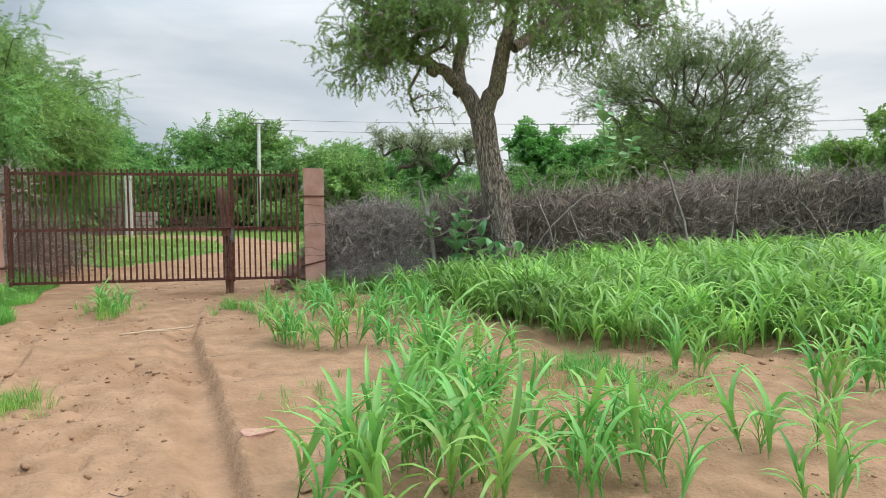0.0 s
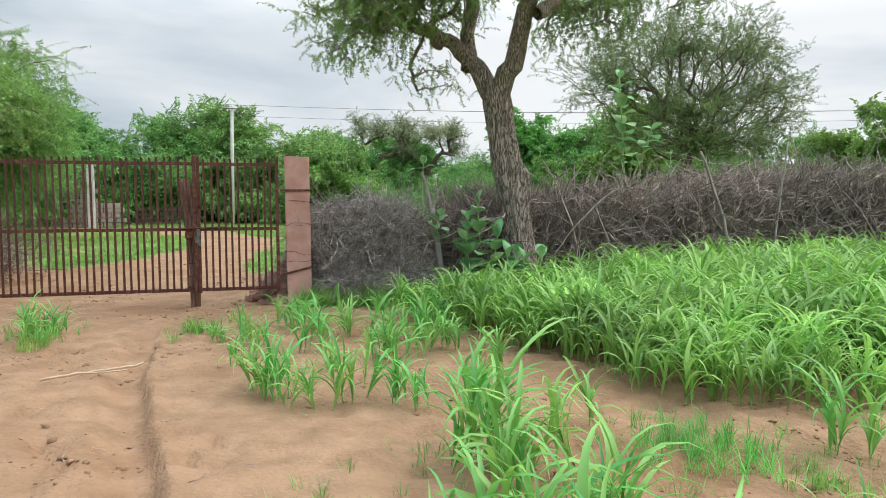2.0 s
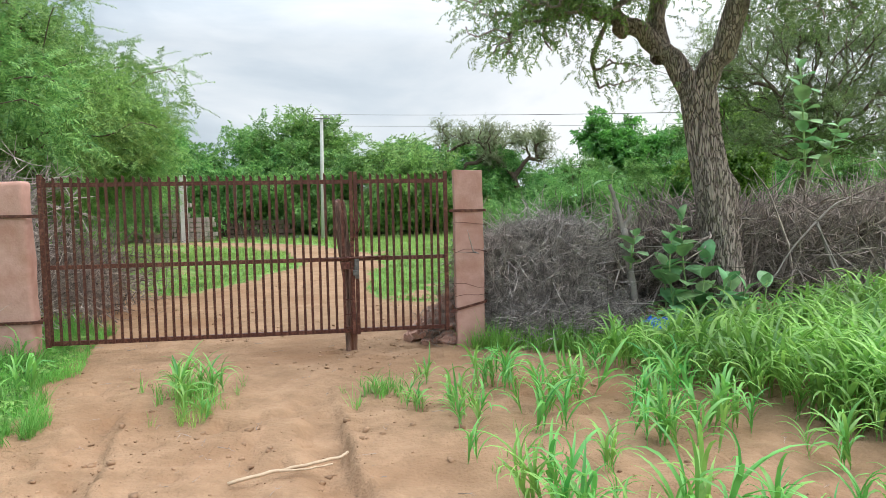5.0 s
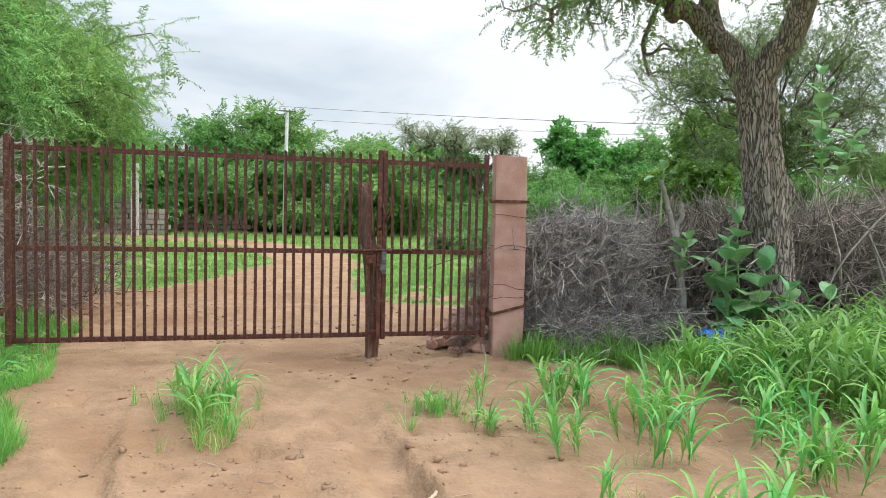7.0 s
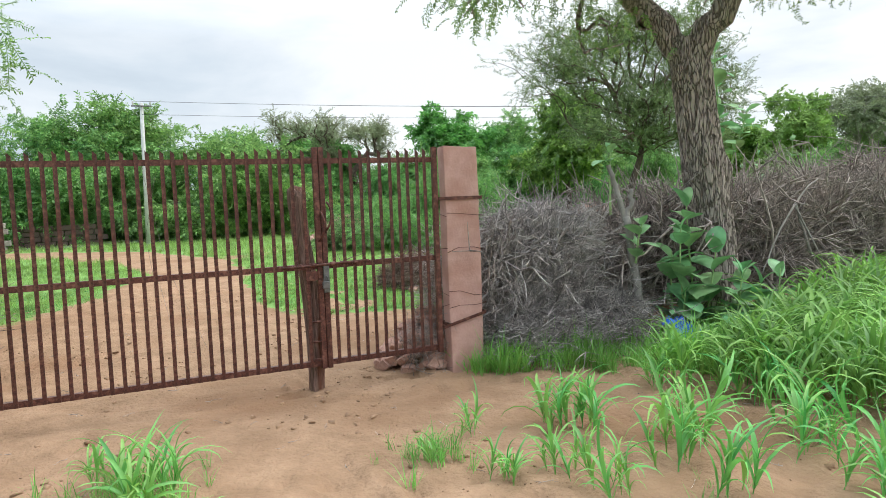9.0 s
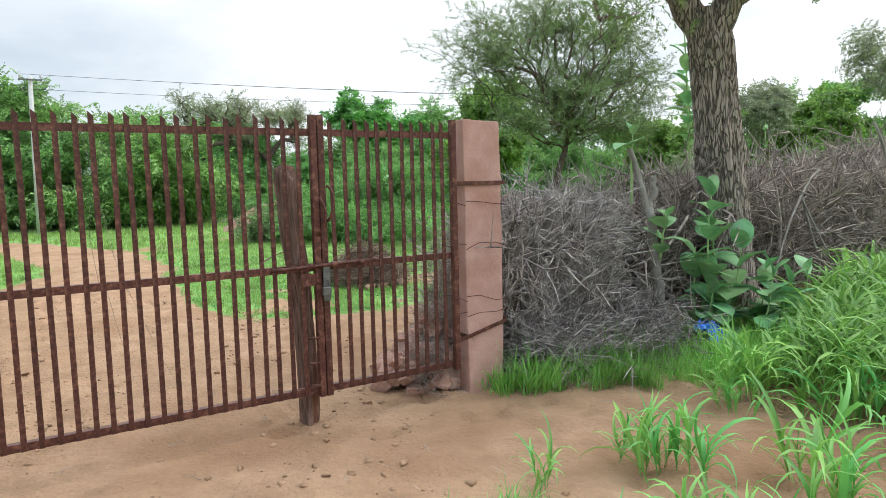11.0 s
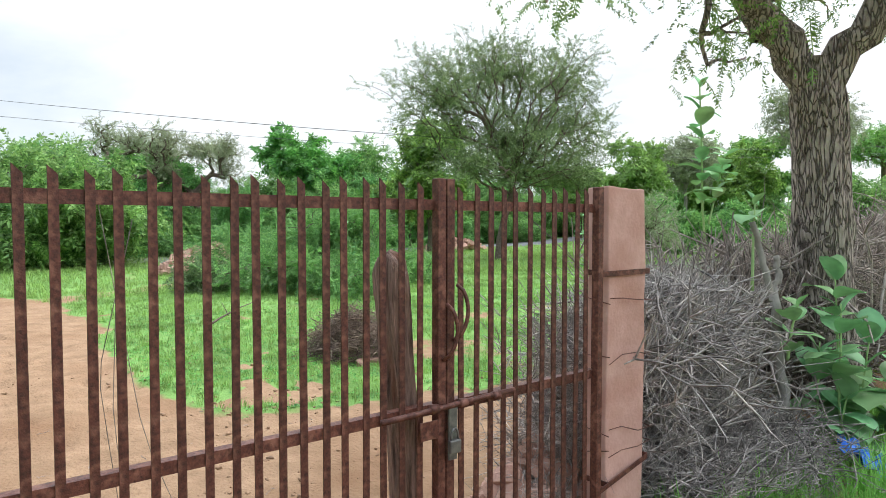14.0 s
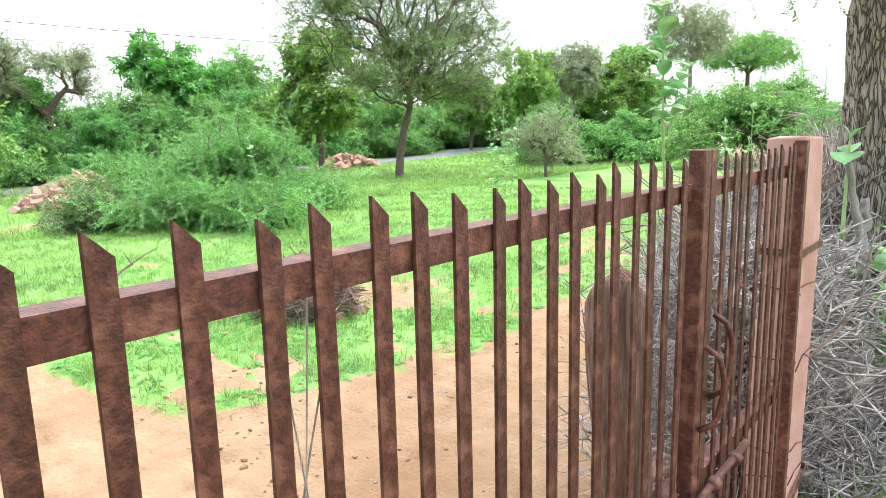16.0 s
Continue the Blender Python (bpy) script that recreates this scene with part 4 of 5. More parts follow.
def mesquite(loc, seed, h, w, label, lean=0.0, per=16, nt=230, mat_=None, tm=None, group="mesquite thicket", droop=0.12, low=0.25, smax=1.3):
    """A spreading thorny bush: several stems from the ground and an uneven feathery crown."""
    rng = np.random.default_rng(seed)
    bl = []
    for i in range(9):
        a, q = rng.uniform(0, 6.28), rng.uniform(0.15, 0.85) ** 0.7
        zc = h * (low + (0.78 - low) * rng.random() ** 0.8) * (1.1 - 0.35 * q)
        bl.append(((w * 0.5 * q * math.cos(a) + lean * zc / h, w * 0.5 * q * math.sin(a), zc), (w * rng.uniform(0.18, 0.3), w * rng.uniform(0.18, 0.3), h * rng.uniform(0.14, 0.24))))
    bl.append(((lean * 0.8, 0, h * 0.8), (w * 0.26, w * 0.26, h * 0.2)))
    if low < 0.12:
        bl += [((w * 0.33 * math.cos(a), w * 0.33 * math.sin(a), h * 0.2), (w * 0.22, w * 0.22, h * 0.17)) for a in np.arange(0, 6.2, 1.05)]
    trunk = [(0, 0, -0.1), (0.05, 0.03, 0.15 * h), (lean * 0.2 + 0.05, -0.05, 0.28 * h), (lean * 0.35, 0.05, 0.4 * h)]
    return make_tree("mesquite_bush", loc, trunk, 0.05 + 0.012 * h, 0.06, bl, nt, per, tm or T_MESQ, BARK2, mat_ or L_MESQ, label, seed, "bush", group, 0.12, droop, 0.25, 0.14, 0.009, 0.25, 0.6, 0.75, smax, shoots=int(nt * 0.1), reach=0.13 * w)


LM = "spreading green mesquite bush with feathery leaves"
# beside the inner track
for i, (x, y, h, w) in enumerate(((-7.1, 17.4, 5.0, 5.6), (-7.4, 13.9, 4.3, 4.4), (-7.6, 21.8, 5.0, 5.4), (-9.0, 27.5, 5.4, 5.4), (-10.0, 18.5, 6.2, 6.0), (-11.5, 24.5, 6.2, 6.0), (-12.0, 13.5, 5.4, 6.0))):
    mesquite((x, y, hz(x, y)), 30 + i, h, w, LM, 0.8, 17, 320, low=(0.45, 0.25, 0.48, 0.42, 0.2, 0.2, 0.2)[i])
b1 = mesquite((-5.2, 45.5, 0), 51, 6.3, 7.5, LM, 0.3, 14, 380, tm=T_FAR, low=0.06)
b2 = mesquite((-1.8, 47.0, 0), 52, 6.9, 8.0, LM, -0.3, 14, 400, tm=T_FAR, low=0.06)
b3 = mesquite((2.6, 42.6, 0), 53, 5.0, 7.0, LM, 0.2, 14, 350, tm=T_FAR, low=0.06)
k = 0
rr = random.Random(8)
for x, y, s in ((-10, 43, 1.0), (-4.5, 45.0, 0.7), (-8, 45, 0.8), (0.6, 44.5, 0.7), (4.8, 48.5, 0.75), (9.3, 48.8, 0.62), (17.5, 49.5, 0.6), (21, 50.5, 0.6), (35, 56, 0.9), (40, 52, 0.7), (30, 51, 0.55), (-14, 38, 1.0), (-15, 31, 1.05), (-20, 40, 1.2), (-12, 50, 1.1), (7, 49.5, 0.75), (11, 51, 0.75), (15, 53, 0.8), (18, 51.5, 0.75), (28, 55, 0.75), (33, 53, 0.7), (37, 55, 0.75), (42, 57, 0.75), (47, 56, 0.8), (31, 58, 0.85), (24, 57, 0.8), (52, 53, 0.7), (58, 50, 0.7), (62, 42, 0.6), (50, 44, 0.5), (44, 41, 0.45), (13, 46.8, 0.5), (60, 54, 1.0), (66, 50, 0.9), (71, 46, 0.8), (75, 40, 0.8), (52, 50, 0.75), (57, 47, 0.6), (62, 38, 0.45), (68, 36, 0.5), (78, 33, 0.7), (45, 60, 1.1), (38, 60, 1.1), (31, 62, 1.2), (25, 60, 1.1), (53, 60, 1.15)):
    copy_thing((b1, b2, b3)[k % 3], pose(x, y, hz(x, y), 0, 0, rr.uniform(0, 360)) @ Matrix.Diagonal((s * 1.05, s * 1.05, s, 1)))
    k += 1
# the low bush on the meadow
mesquite((7.7, 27.4, 0), 61, 2.15, 5.4, "low wide mesquite bush on the meadow", 0.2, 18, 330, low=0.15, group="meadow bushes")
mesquite((34, 33.5, hz(34, 33.5)), 62, 2.6, 4.6, "low wide mesquite bush on the meadow", 0.2, 13, 160, tm=T_FAR, low=0.2, group="meadow bushes")
mesquite((37.5, 29.5, hz(37.5, 29.5)), 63, 2.2, 4.2, "low wide mesquite bush on the meadow", 0.0, 13, 140, tm=T_FAR, low=0.2, group="meadow bushes")
mesquite((24.5, 28.0, 0), 64, 2.9, 4.0, "thin pale shrub on the meadow", 0.0, 5, 150, mat_=L_GREY, tm=T_FINE, low=0.3, group="meadow bushes")
mesquite((4.5, 28.1, 0), 65, 0.65, 1.2, "low weedy shrub beside the rubble", 0.0, 8, 90, mat_=L_ACACIA, tm=T_FINE, low=0.3, group="meadow bushes")

# the umbrella-shaped acacia
rng = np.random.default_rng(70)
blobs = [((1.0, 0, 6.0), (4.6, 4.6, 2.2)), ((1.2, 0, 4.6), (3.4, 3.4, 1.4)), ((-3.0, 0.5, 7.6), (2.9, 2.7, 1.5)), ((5.0, 0, 7.2), (3.2, 2.8, 1.5)), ((0.6, 0, 9.2), (4.6, 4.4, 1.3)), ((3.6, -0.5, 9.0), (2.8, 2.6, 1.1)), ((-2.4, -1, 4.6), (2.2, 2.2, 1.0)), ((3.6, -1.5, 4.2), (2.6, 2.2, 0.9)), ((6.4, 0, 5.6), (1.8, 1.8, 0.9))]
make_tree("acacia_tree", (21.4, 34.3, 0), [(0, 0, -0.2), (0.15, 0, 1.0), (0.5, 0.05, 2.2), (0.9, 0, 3.2), (1.1, 0, 4.2)], 0.22, 0.13, blobs, 1000, 8, T_FINE, BARK2, L_ACACIA, "vase-shaped acacia with thin grey-green feathery crown", 70, sag=0.02, droop=-0.05, spread=0.28, wig=0.1, tip=0.011, keep=0.5, shell=0.75, smin=0.8, smax=1.5, out=1.0, shoots=110, reach=1.1)
# broad-leaved trees
BLN = "leafy broad-leaved tree with bright green clumps"


def neem(loc, seed, h, w, label=BLN, leafm=None, per=15, nt=150):
    rg = np.random.default_rng(seed)
    bl = [((rg.normal(0, w * 0.2), rg.normal(0, w * 0.2), h * rg.uniform(0.4, 0.82)), (w * rg.uniform(0.13, 0.22),) * 2 + (h * rg.uniform(0.09, 0.15),)) for _ in range(13)]
    bl += [((w * 0.25 * math.cos(a), w * 0.25 * math.sin(a), h * 0.9), (w * 0.1, w * 0.1, h * 0.07)) for a in (0.4, 2.2, 3.9, 5.3)]
    return make_tree("leafy_tree", loc, [(0, 0, -0.2), (0.1, 0, 0.15 * h), (0, 0.1, 0.3 * h), (0.1, 0, 0.45 * h)], 0.2, 0.12, bl, nt, per, T_BROAD, BARK2, leafm or L_NEEM, label, seed, "tree", "broad-leaved trees", 0.1, 0.2, 0.28, 0.1, 0.014, 0.3, 0.5, 0.9, 1.9)


n1 = neem((20.9, 54.3, 0), 80, 8.8, 7.0)
n2 = neem((24.3, 43.5, 0), 81, 8.4, 6.6)
n3 = neem((10.5, 57, 0), 82, 7.2, 6.5)
for x, y, s in ((28, 50.5, 0.7), (26.5, 55, 0.65), (66, 42.3, 1.15), (61, 46, 1.0), (46, 49, 0.8), (54, 58, 0.95), (5.5, 58, 0.8)):
    copy_thing((n2, n3)[k % 2], pose(x, y, hz(x, y), 0, 0, rr.uniform(0, 360)) @ Matrix.Scale(s, 4))
    k += 1
# lopped, half-bare trees


def lopped(loc, seed, h, w, label, per=5, leafm=None):
    rg = np.random.default_rng(seed)
    bl = [((w * 0.34 * math.cos(a), w * 0.34 * math.sin(a), h * z), (w * 0.2, w * 0.2, h * 0.1)) for a, z in ((0.3, 0.86), (1.4, 0.9), (2.6, 0.82), (3.5, 0.92), (4.6, 0.84), (5.6, 0.88), (0.0, 0.7), (3.1, 0.66))]
    return make_tree("lopped_tree", loc, [(0, 0, -0.2), (0.1, 0.1, 0.15 * h), (-0.1, 0, 0.27 * h), (0.05, 0, 0.36 * h)], 0.24, 0.17, bl, 190, per, T_FINE, BARK2, leafm or L_GREY, label, seed, "tree", "half-bare trees", 0.02, 0.0, 0.2, 0.2, 0.016, 0.2, 0.7, 0.8, 1.4)


neem((44, 42, hz(44, 42)), 84, 8.2, 5.0, "light green leafy tree across the road", L_GRASS, 12, 140)
neem((56, 40, hz(56, 40)), 85, 8.2, 7.5)
make_tree("thin_tree", (49.5, 41, hz(49.5, 41)), [(0, 0, -0.2), (0.1, 0, 1.5), (0.2, 0, 3), (0.1, 0, 4)], 0.22, 0.14, [((0, 0, 6.2), (2.8, 2.8, 2.0)), ((1.2, 0, 7.4), (1.8, 1.8, 1.1))], 200, 8, T_FAR, PALEBARK, L_GREY, "greyish tree with sparse dull leaves", 97, sag=0.05, spread=0.3, tip=0.014)
l1 = lopped((8.1, 49.4, 0), 90, 7.2, 4.6, "half-bare lopped tree with crooked grey limbs", 5)
l2 = lopped((12.0, 50.0, 0), 91, 7.0, 5.0, "half-bare lopped tree with crooked grey limbs", 9)
make_tree("thin_tree", (54.0, 32.7, hz(54, 32.7)), [(0, 0, -0.2), (0.1, 0, 2), (0.3, 0, 4.5), (0.2, 0, 6)], 0.28, 0.16, [((0, 0, 8.5), (3.6, 3.6, 2.2)), ((2.5, 0, 9.5), (2.2, 2.2, 1.6)), ((-2, 1, 10), (2.2, 2.2, 1.5))], 230, 6, T_FAR, PALEBARK, L_GREY, "tall pale-stemmed tree with sparse grey leaves", 95, sag=0.05, spread=0.3, tip=0.016)
make_tree("acacia_tree", (69.8, 32.9, hz(69.8, 32.9)), [(0, 0, -0.2), (0.1, 0, 2), (0.3, 0, 4), (0.2, 0, 5.5)], 0.3, 0.2, [((0, 0, 7.5), (4.6, 4.6, 1.6)), ((2.5, 0, 8.2), (3, 3, 1.2))], 200, 12, T_FAR, BARK2, L_NEEM, "round yellow-green tree far off", 96, sag=0.05, spread=0.4, tip=0.02)

# growth behind the thorn fence
for i, (x, y, h, w, lm, tmn) in enumerate(((30, 17, 3.2, 5.0, L_MESQ, T_MESQ), (34, 22, 4.2, 6.0, L_MESQ, T_FAR), (40, 16, 4.6, 6.0, L_MESQ, T_FAR), (43, 26, 3.4, 5.0, L_MESQ, T_FAR), (50, 24, 4.4, 6.0, L_MESQ, T_FAR))):
    mesquite((x, y, hz(x, y)), 110 + i, h, w, "scrubby bush behind the thorn fence", 0.1, 12, 170, mat_=lm, tm=tmn, low=0.25, group="bushes behind the fence")


# ---- thorn fence ----
def twig(rng, L, r, bend, forks):
    """A crooked thorny stick along +x with side shoots."""
    n = 6
    t = np.linspace(0, 1, n)
    P = np.stack([t * L, np.cumsum(rng.normal(0, bend * L / n, n)), np.cumsum(rng.normal(0, bend * L / n, n))], -1)
    out = [tube(P, r * (1 - 0.75 * t), 4, cap=False)]
    for _ in range(forks):
        i = rng.integers(1, n - 1)
        d = np.array([rng.uniform(0.3, 1), rng.normal(0, 0.7), rng.normal(0, 0.7)])
        d /= np.linalg.norm(d)
        l = L * rng.uniform(0.12, 0.38)
        Q = np.array([P[i], P[i] + d * l * 0.5 + rng.normal(0, 0.04 * l, 3), P[i] + d * l])
        out.append(tube(Q, np.array([0.6, 0.45, 0.2]) * r, 4, cap=False))
    return join(out)


def brush(name, label, xs, yc, halfy, zfun, n, seed, material, lmin=0.6, lmax=1.5, lie=0.35, tw=None, r=0.0075):
    rng = np.random.default_rng(seed)
    tm = [twig(rng, 1.0, r, 0.3, 5) for _ in range(14)]
    x = rng.uniform(*xs, n)
    L = rng.uniform(lmin, lmax, n)
    el = np.where(rng.random(n) < lie, rng.normal(0.1, 0.25, n), rng.normal(1.0, 0.4, n))
    az = rng.uniform(0, 2 * np.pi, n)
    D = np.stack([np.cos(el) * np.cos(az), 0.55 * np.cos(el) * np.sin(az), np.sin(el)], -1)
    top = zfun(x)
    zz = rng.random(n) ** 0.85 * np.clip(top - 0.45 * L * np.clip(np.sin(el), 0, 1), 0.15, None)
    y = yc + rng.normal(0, 0.5, n).clip(-1, 1) * halfy * (1.15 - 0.45 * zz / top)
    loc = np.stack([x, y, zz], -1) - D * L[:, None] * 0.35
    # nothing hangs in front of the old stake
    far = ~((loc[:, 1] < 12.75) & (loc[:, 0] > 2.55) & (loc[:, 0] < 3.35) & (zz > 0.35))
    loc, D, L = loc[far], D[far], L[far]
    n = len(L)
    gz = height(loc[:, 0], loc[:, 1])
    loc[:, 2] = np.maximum(loc[:, 2] + gz * 0.6, gz + 0.01)
    V, F = scatter(tm, rng.integers(0, 14, n), loc, frames_along(D, rng), L)
    V[:, 2] = np.maximum(V[:, 2], height(V[:, 0], V[:, 1]) + 0.004)
    ob = put_mesh(name, raw(name, V, F, material))
    return tagged(ob, label, "brush fence", "thorn fence", "stuff")


def top_near(x):
    return np.interp(x, [1.2, 1.7, 2.4, 3.4, 4.2], [1.22, 1.34, 1.34, 1.12, 1.0]) + 0.1 * wave(x, x * 0, 5.0)


def top_far(x):
    return np.interp(x, [3.5, 6, 8.5, 14, 26], [1.15, 1.4, 1.72, 1.92, 2.1]) + 0.12 * wave(x, x * 0, 2.3, 1.0)


brush("thorn_fence", "dense dead thorn-brush fence of grey twigs", (1.36, 2.66), 12.8, 0.45, top_near, 2900, 21, TWIG, 0.4, 1.0, 0.42, r=0.0085)
brush("thorn_fence", "stout bleached thorn boughs laid over the fence", (1.45, 2.6), 12.62, 0.25, top_near, 340, 31, TWIG, 0.6, 1.1, 0.3, r=0.0115)
brush("thorn_fence", "stout dead boughs woven into the fence", (3.4, 12.0), 12.95, 0.25, top_far, 420, 32, TWIG2, 0.7, 1.9, 0.25, r=0.0125)
brush("thorn_fence", "thin dead shoots standing out of the fence top", (1.5, 20.0), 13.1, 0.35, lambda x: np.where(x < 3.3, top_near(x), top_far(x)) + np.where(x < 3.3, 0.15, 0.45), 300, 33, TWIG2, 0.8, 1.7, 0.05, r=0.0065)
brush("thorn_fence", "dense dead thorn-brush fence of brown twigs", (3.3, 10.0), 13.2, 0.45, top_far, 4200, 22, TWIG2, 0.6, 1.6, 0.35, r=0.0095)
brush("thorn_fence", "dense dead thorn-brush fence of brown twigs", (9.8, 30.0), 13.3, 0.6, top_far, 6500, 23, TWIG2, 0.8, 1.9, 0.3, r=0.009)
brush("thorn_fence", "dead thorn twigs heaped at the fence foot", (1.5, 3.05), 12.2, 0.42, lambda x: 0.36 + 0 * x, 800, 24, TWIG, 0.35, 0.8, 0.95, r=0.009)
brush("thorn_fence", "dead thorn brush against the gate post", (-7.5, -4.3), 13.25, 0.45, lambda x: 2.0 + 0 * x, 1900, 25, TWIG, 0.6, 1.6, 0.3)
brush("thorn_fence", "dry brush on the bank beside the track", (-6.8, -3.9), 15.6, 2.0, lambda x: 0.8 + 0 * x, 900, 26, TWIG2, 0.6, 1.6, 0.5)


brush("thorn_fence", "dead leaves and twigs caught at the post foot", (0.5, 0.86), 12.45, 0.15, lambda x: 0.42 + 0 * x, 170, 27, TWIG2, 0.15, 0.4, 0.5)
brush("thorn_heap", "heap of dead thorn twigs behind the narrow gate leaf", (0.72, 1.3), 12.75, 0.25, lambda x: np.interp(x, [0.65, 1.0], [0.3, 1.15]), 300, 29, TWIG2, 0.25, 0.6, 0.4, r=0.0085)


brush("thorn_fence", "dry weeds and twigs round the leaning slab", (-5.6, -4.3), 12.36, 0.2, lambda x: 0.95 + 0 * x, 420, 28, TWIG2, 0.3, 0.8, 0.2)


def limb_thing(name, label, category, pts, r0, r1, material, forks=()):
    """A crooked branch or stake, with forks."""
    rg = np.random.default_rng(int(abs(pts[0][0] * 100)))
    def path(p, a, b):
        p = np.array(p, float)
        t = np.linspace(0, 1, len(p) * 4)
        q = np.stack([np.interp(t, np.linspace(0, 1, len(p)), p[:, c]) for c in range(3)], -1)
        q[1:-1] += rg.normal(0, a * 0.22, q[1:-1].shape)
        return tube(q, a + (b - a) * t, 6)
    V, F = join([path(pts, r0, r1)] + [path(f, r0 * 0.6, r1 * 0.6) for f in forks])
    ob = put_mesh(name, raw(name, V, F, material, True))
    return tagged(ob, label, category)


limb_thing("fence_stake", "forked pale wooden stake in the thorn fence", "stake", [(3.14, 12.25, 0.15), (3.06, 12.27, 0.8), (2.98, 12.3, 1.35)], 0.05, 0.04, PALEBARK, [[(2.98, 12.3, 1.3), (2.92, 12.35, 1.6), (2.84, 12.4, 1.9)], [(2.98, 12.3, 1.32), (3.06, 12.3, 1.5), (3.07, 12.32, 1.64)]])
limb_thing("broken_branch", "broken pale branch leaning on the fence", "branch", [(6.1, 12.2, 0.3), (5.9, 12.35, 0.8), (5.7, 12.4, 1.4)], 0.024, 0.014, PALEBARK, [[(5.7, 12.4, 1.35), (5.86, 12.2, 0.8), (5.9, 12.0, 0.3)], [(5.7, 12.4, 1.38), (5.25, 12.3, 1.0), (4.9, 12.2, 0.6)], [(5.7, 12.4, 1.38), (6.0, 12.45, 1.6), (6.25, 12.5, 1.68)]])
limb_thing("leaning_branch", "long pale branch leaning against the fence", "branch", [(8.15, 12.2, 0.4), (8.0, 12.4, 1.4), (7.75, 12.6, 2.3)], 0.035, 0.018, PALEBARK)
limb_thing("leaning_branch", "long crooked branch leaning against the fence", "branch", [(9.0, 12.3, 0.3), (9.3, 12.5, 1.5), (9.6, 12.7, 2.5)], 0.022, 0.012, PALEBARK)
limb_thing("leaning_branch", "dark crooked branch leaning against the fence", "branch", [(11.6, 12.3, 0.2), (11.1, 12.5, 1.2), (10.3, 12.8, 2.2)], 0.03, 0.014, TWIG2)
limb_thing("leaning_branch", "bent branch against the fence", "branch", [(13.2, 12.4, 0.2), (12.9, 12.5, 0.9), (12.95, 12.6, 1.6)], 0.035, 0.02, PALEBARK)
limb_thing("dry_stick", "pale dry split stick lying on the track", "stick", [(-1.23, 8.56, 0.02), (-1.0, 8.66, 0.035), (-0.8, 8.73, 0.03), (-0.55, 8.83, 0.035), (-0.5, 8.9, 0.04)], 0.012, 0.01, PALEWOOD, [[(-0.95, 8.68, 0.03), (-0.75, 8.69, 0.025), (-0.6, 8.76, 0.02)]])
limb_thing("fallen_branch", "thin fallen branch on the meadow", "branch", [(2.3, 22.0, 0.05), (2.8, 22.3, 0.2), (3.4, 22.7, 0.3)], 0.02, 0.008, BARK2, [[(2.7, 22.2, 0.15), (2.7, 22.5, 0.35)]])


def build_twig_pile():
    rng = np.random.default_rng(31)
    n = 900
    tm = [twig(rng, 1.0, 0.012, 0.25, 3) for _ in range(10)]
    a, q = rng.uniform(0, 6.28, n), np.sqrt(rng.random(n)) * 0.62
    z = 0.62 * (1 - (q / 0.68) ** 2) * rng.random(n) ** 0.6
    D = np.stack([-np.sin(a) + rng.normal(0, 0.5, n), np.cos(a) + rng.normal(0, 0.5, n), rng.normal(0.0, 0.35, n)], -1)
    L = rng.uniform(0.3, 0.7, n)
    Dn = D / np.linalg.norm(D, axis=1, keepdims=True)
    loc = np.stack([q * np.cos(a), q * np.sin(a), z + 0.03], -1) - Dn * L[:, None] * 0.5
    V, F = scatter(tm, rng.integers(0, 10, n), loc, frames_along(D, rng), L)
    V[:, 2] = np.maximum(V[:, 2], 0.004)
    ob = put_mesh("twig_pile", raw("twig_pile", V, F, DARKTWIG), at=pose(2.88, 18.1, hz(2.88, 18.1)))
    tagged(ob, "round heap of dry brown twigs on the grass", "twig pile", kind="stuff")
    for i, (x, y) in enumerate(((2.85, 17.5), (2.6, 17.45), (3.15, 17.4))):
        ob = tagged(put_mesh("stone_chip", STONES[i], at=pose(x, y, hz(x, y) + 0.05, 10 * i, 0, 50 * i) @ Matrix.Scale(0.16, 4)), "pale stone chip beside the twig heap", "stone")


build_twig_pile()


# ---- milkweed with thick leaves ----
def fat_leaf():
    n, k = 9, 5
    V = []
    for i in range(n):
        t = i / (n - 1)
        w = 0.38 * math.sin(math.pi * (0.05 + 0.94 * t) ** 1.1) ** 0.6 + 0.008
        for j in range(k):
            u = 2 * j / (k - 1) - 1
            V.append((t + 0.02, u * w, 0.05 * u * u + 0.12 * math.sin(t * 2.6) - 0.16 * t * t + 0.015 * math.sin(9 * t) * u))
    F = [(i * k + j, i * k + j + 1, (i + 1) * k + j + 1, (i + 1) * k + j) for i in range(n - 1) for j in range(k - 1)]
    return raw("leaf", V, F, L_CALO, True)


FAT = fat_leaf()


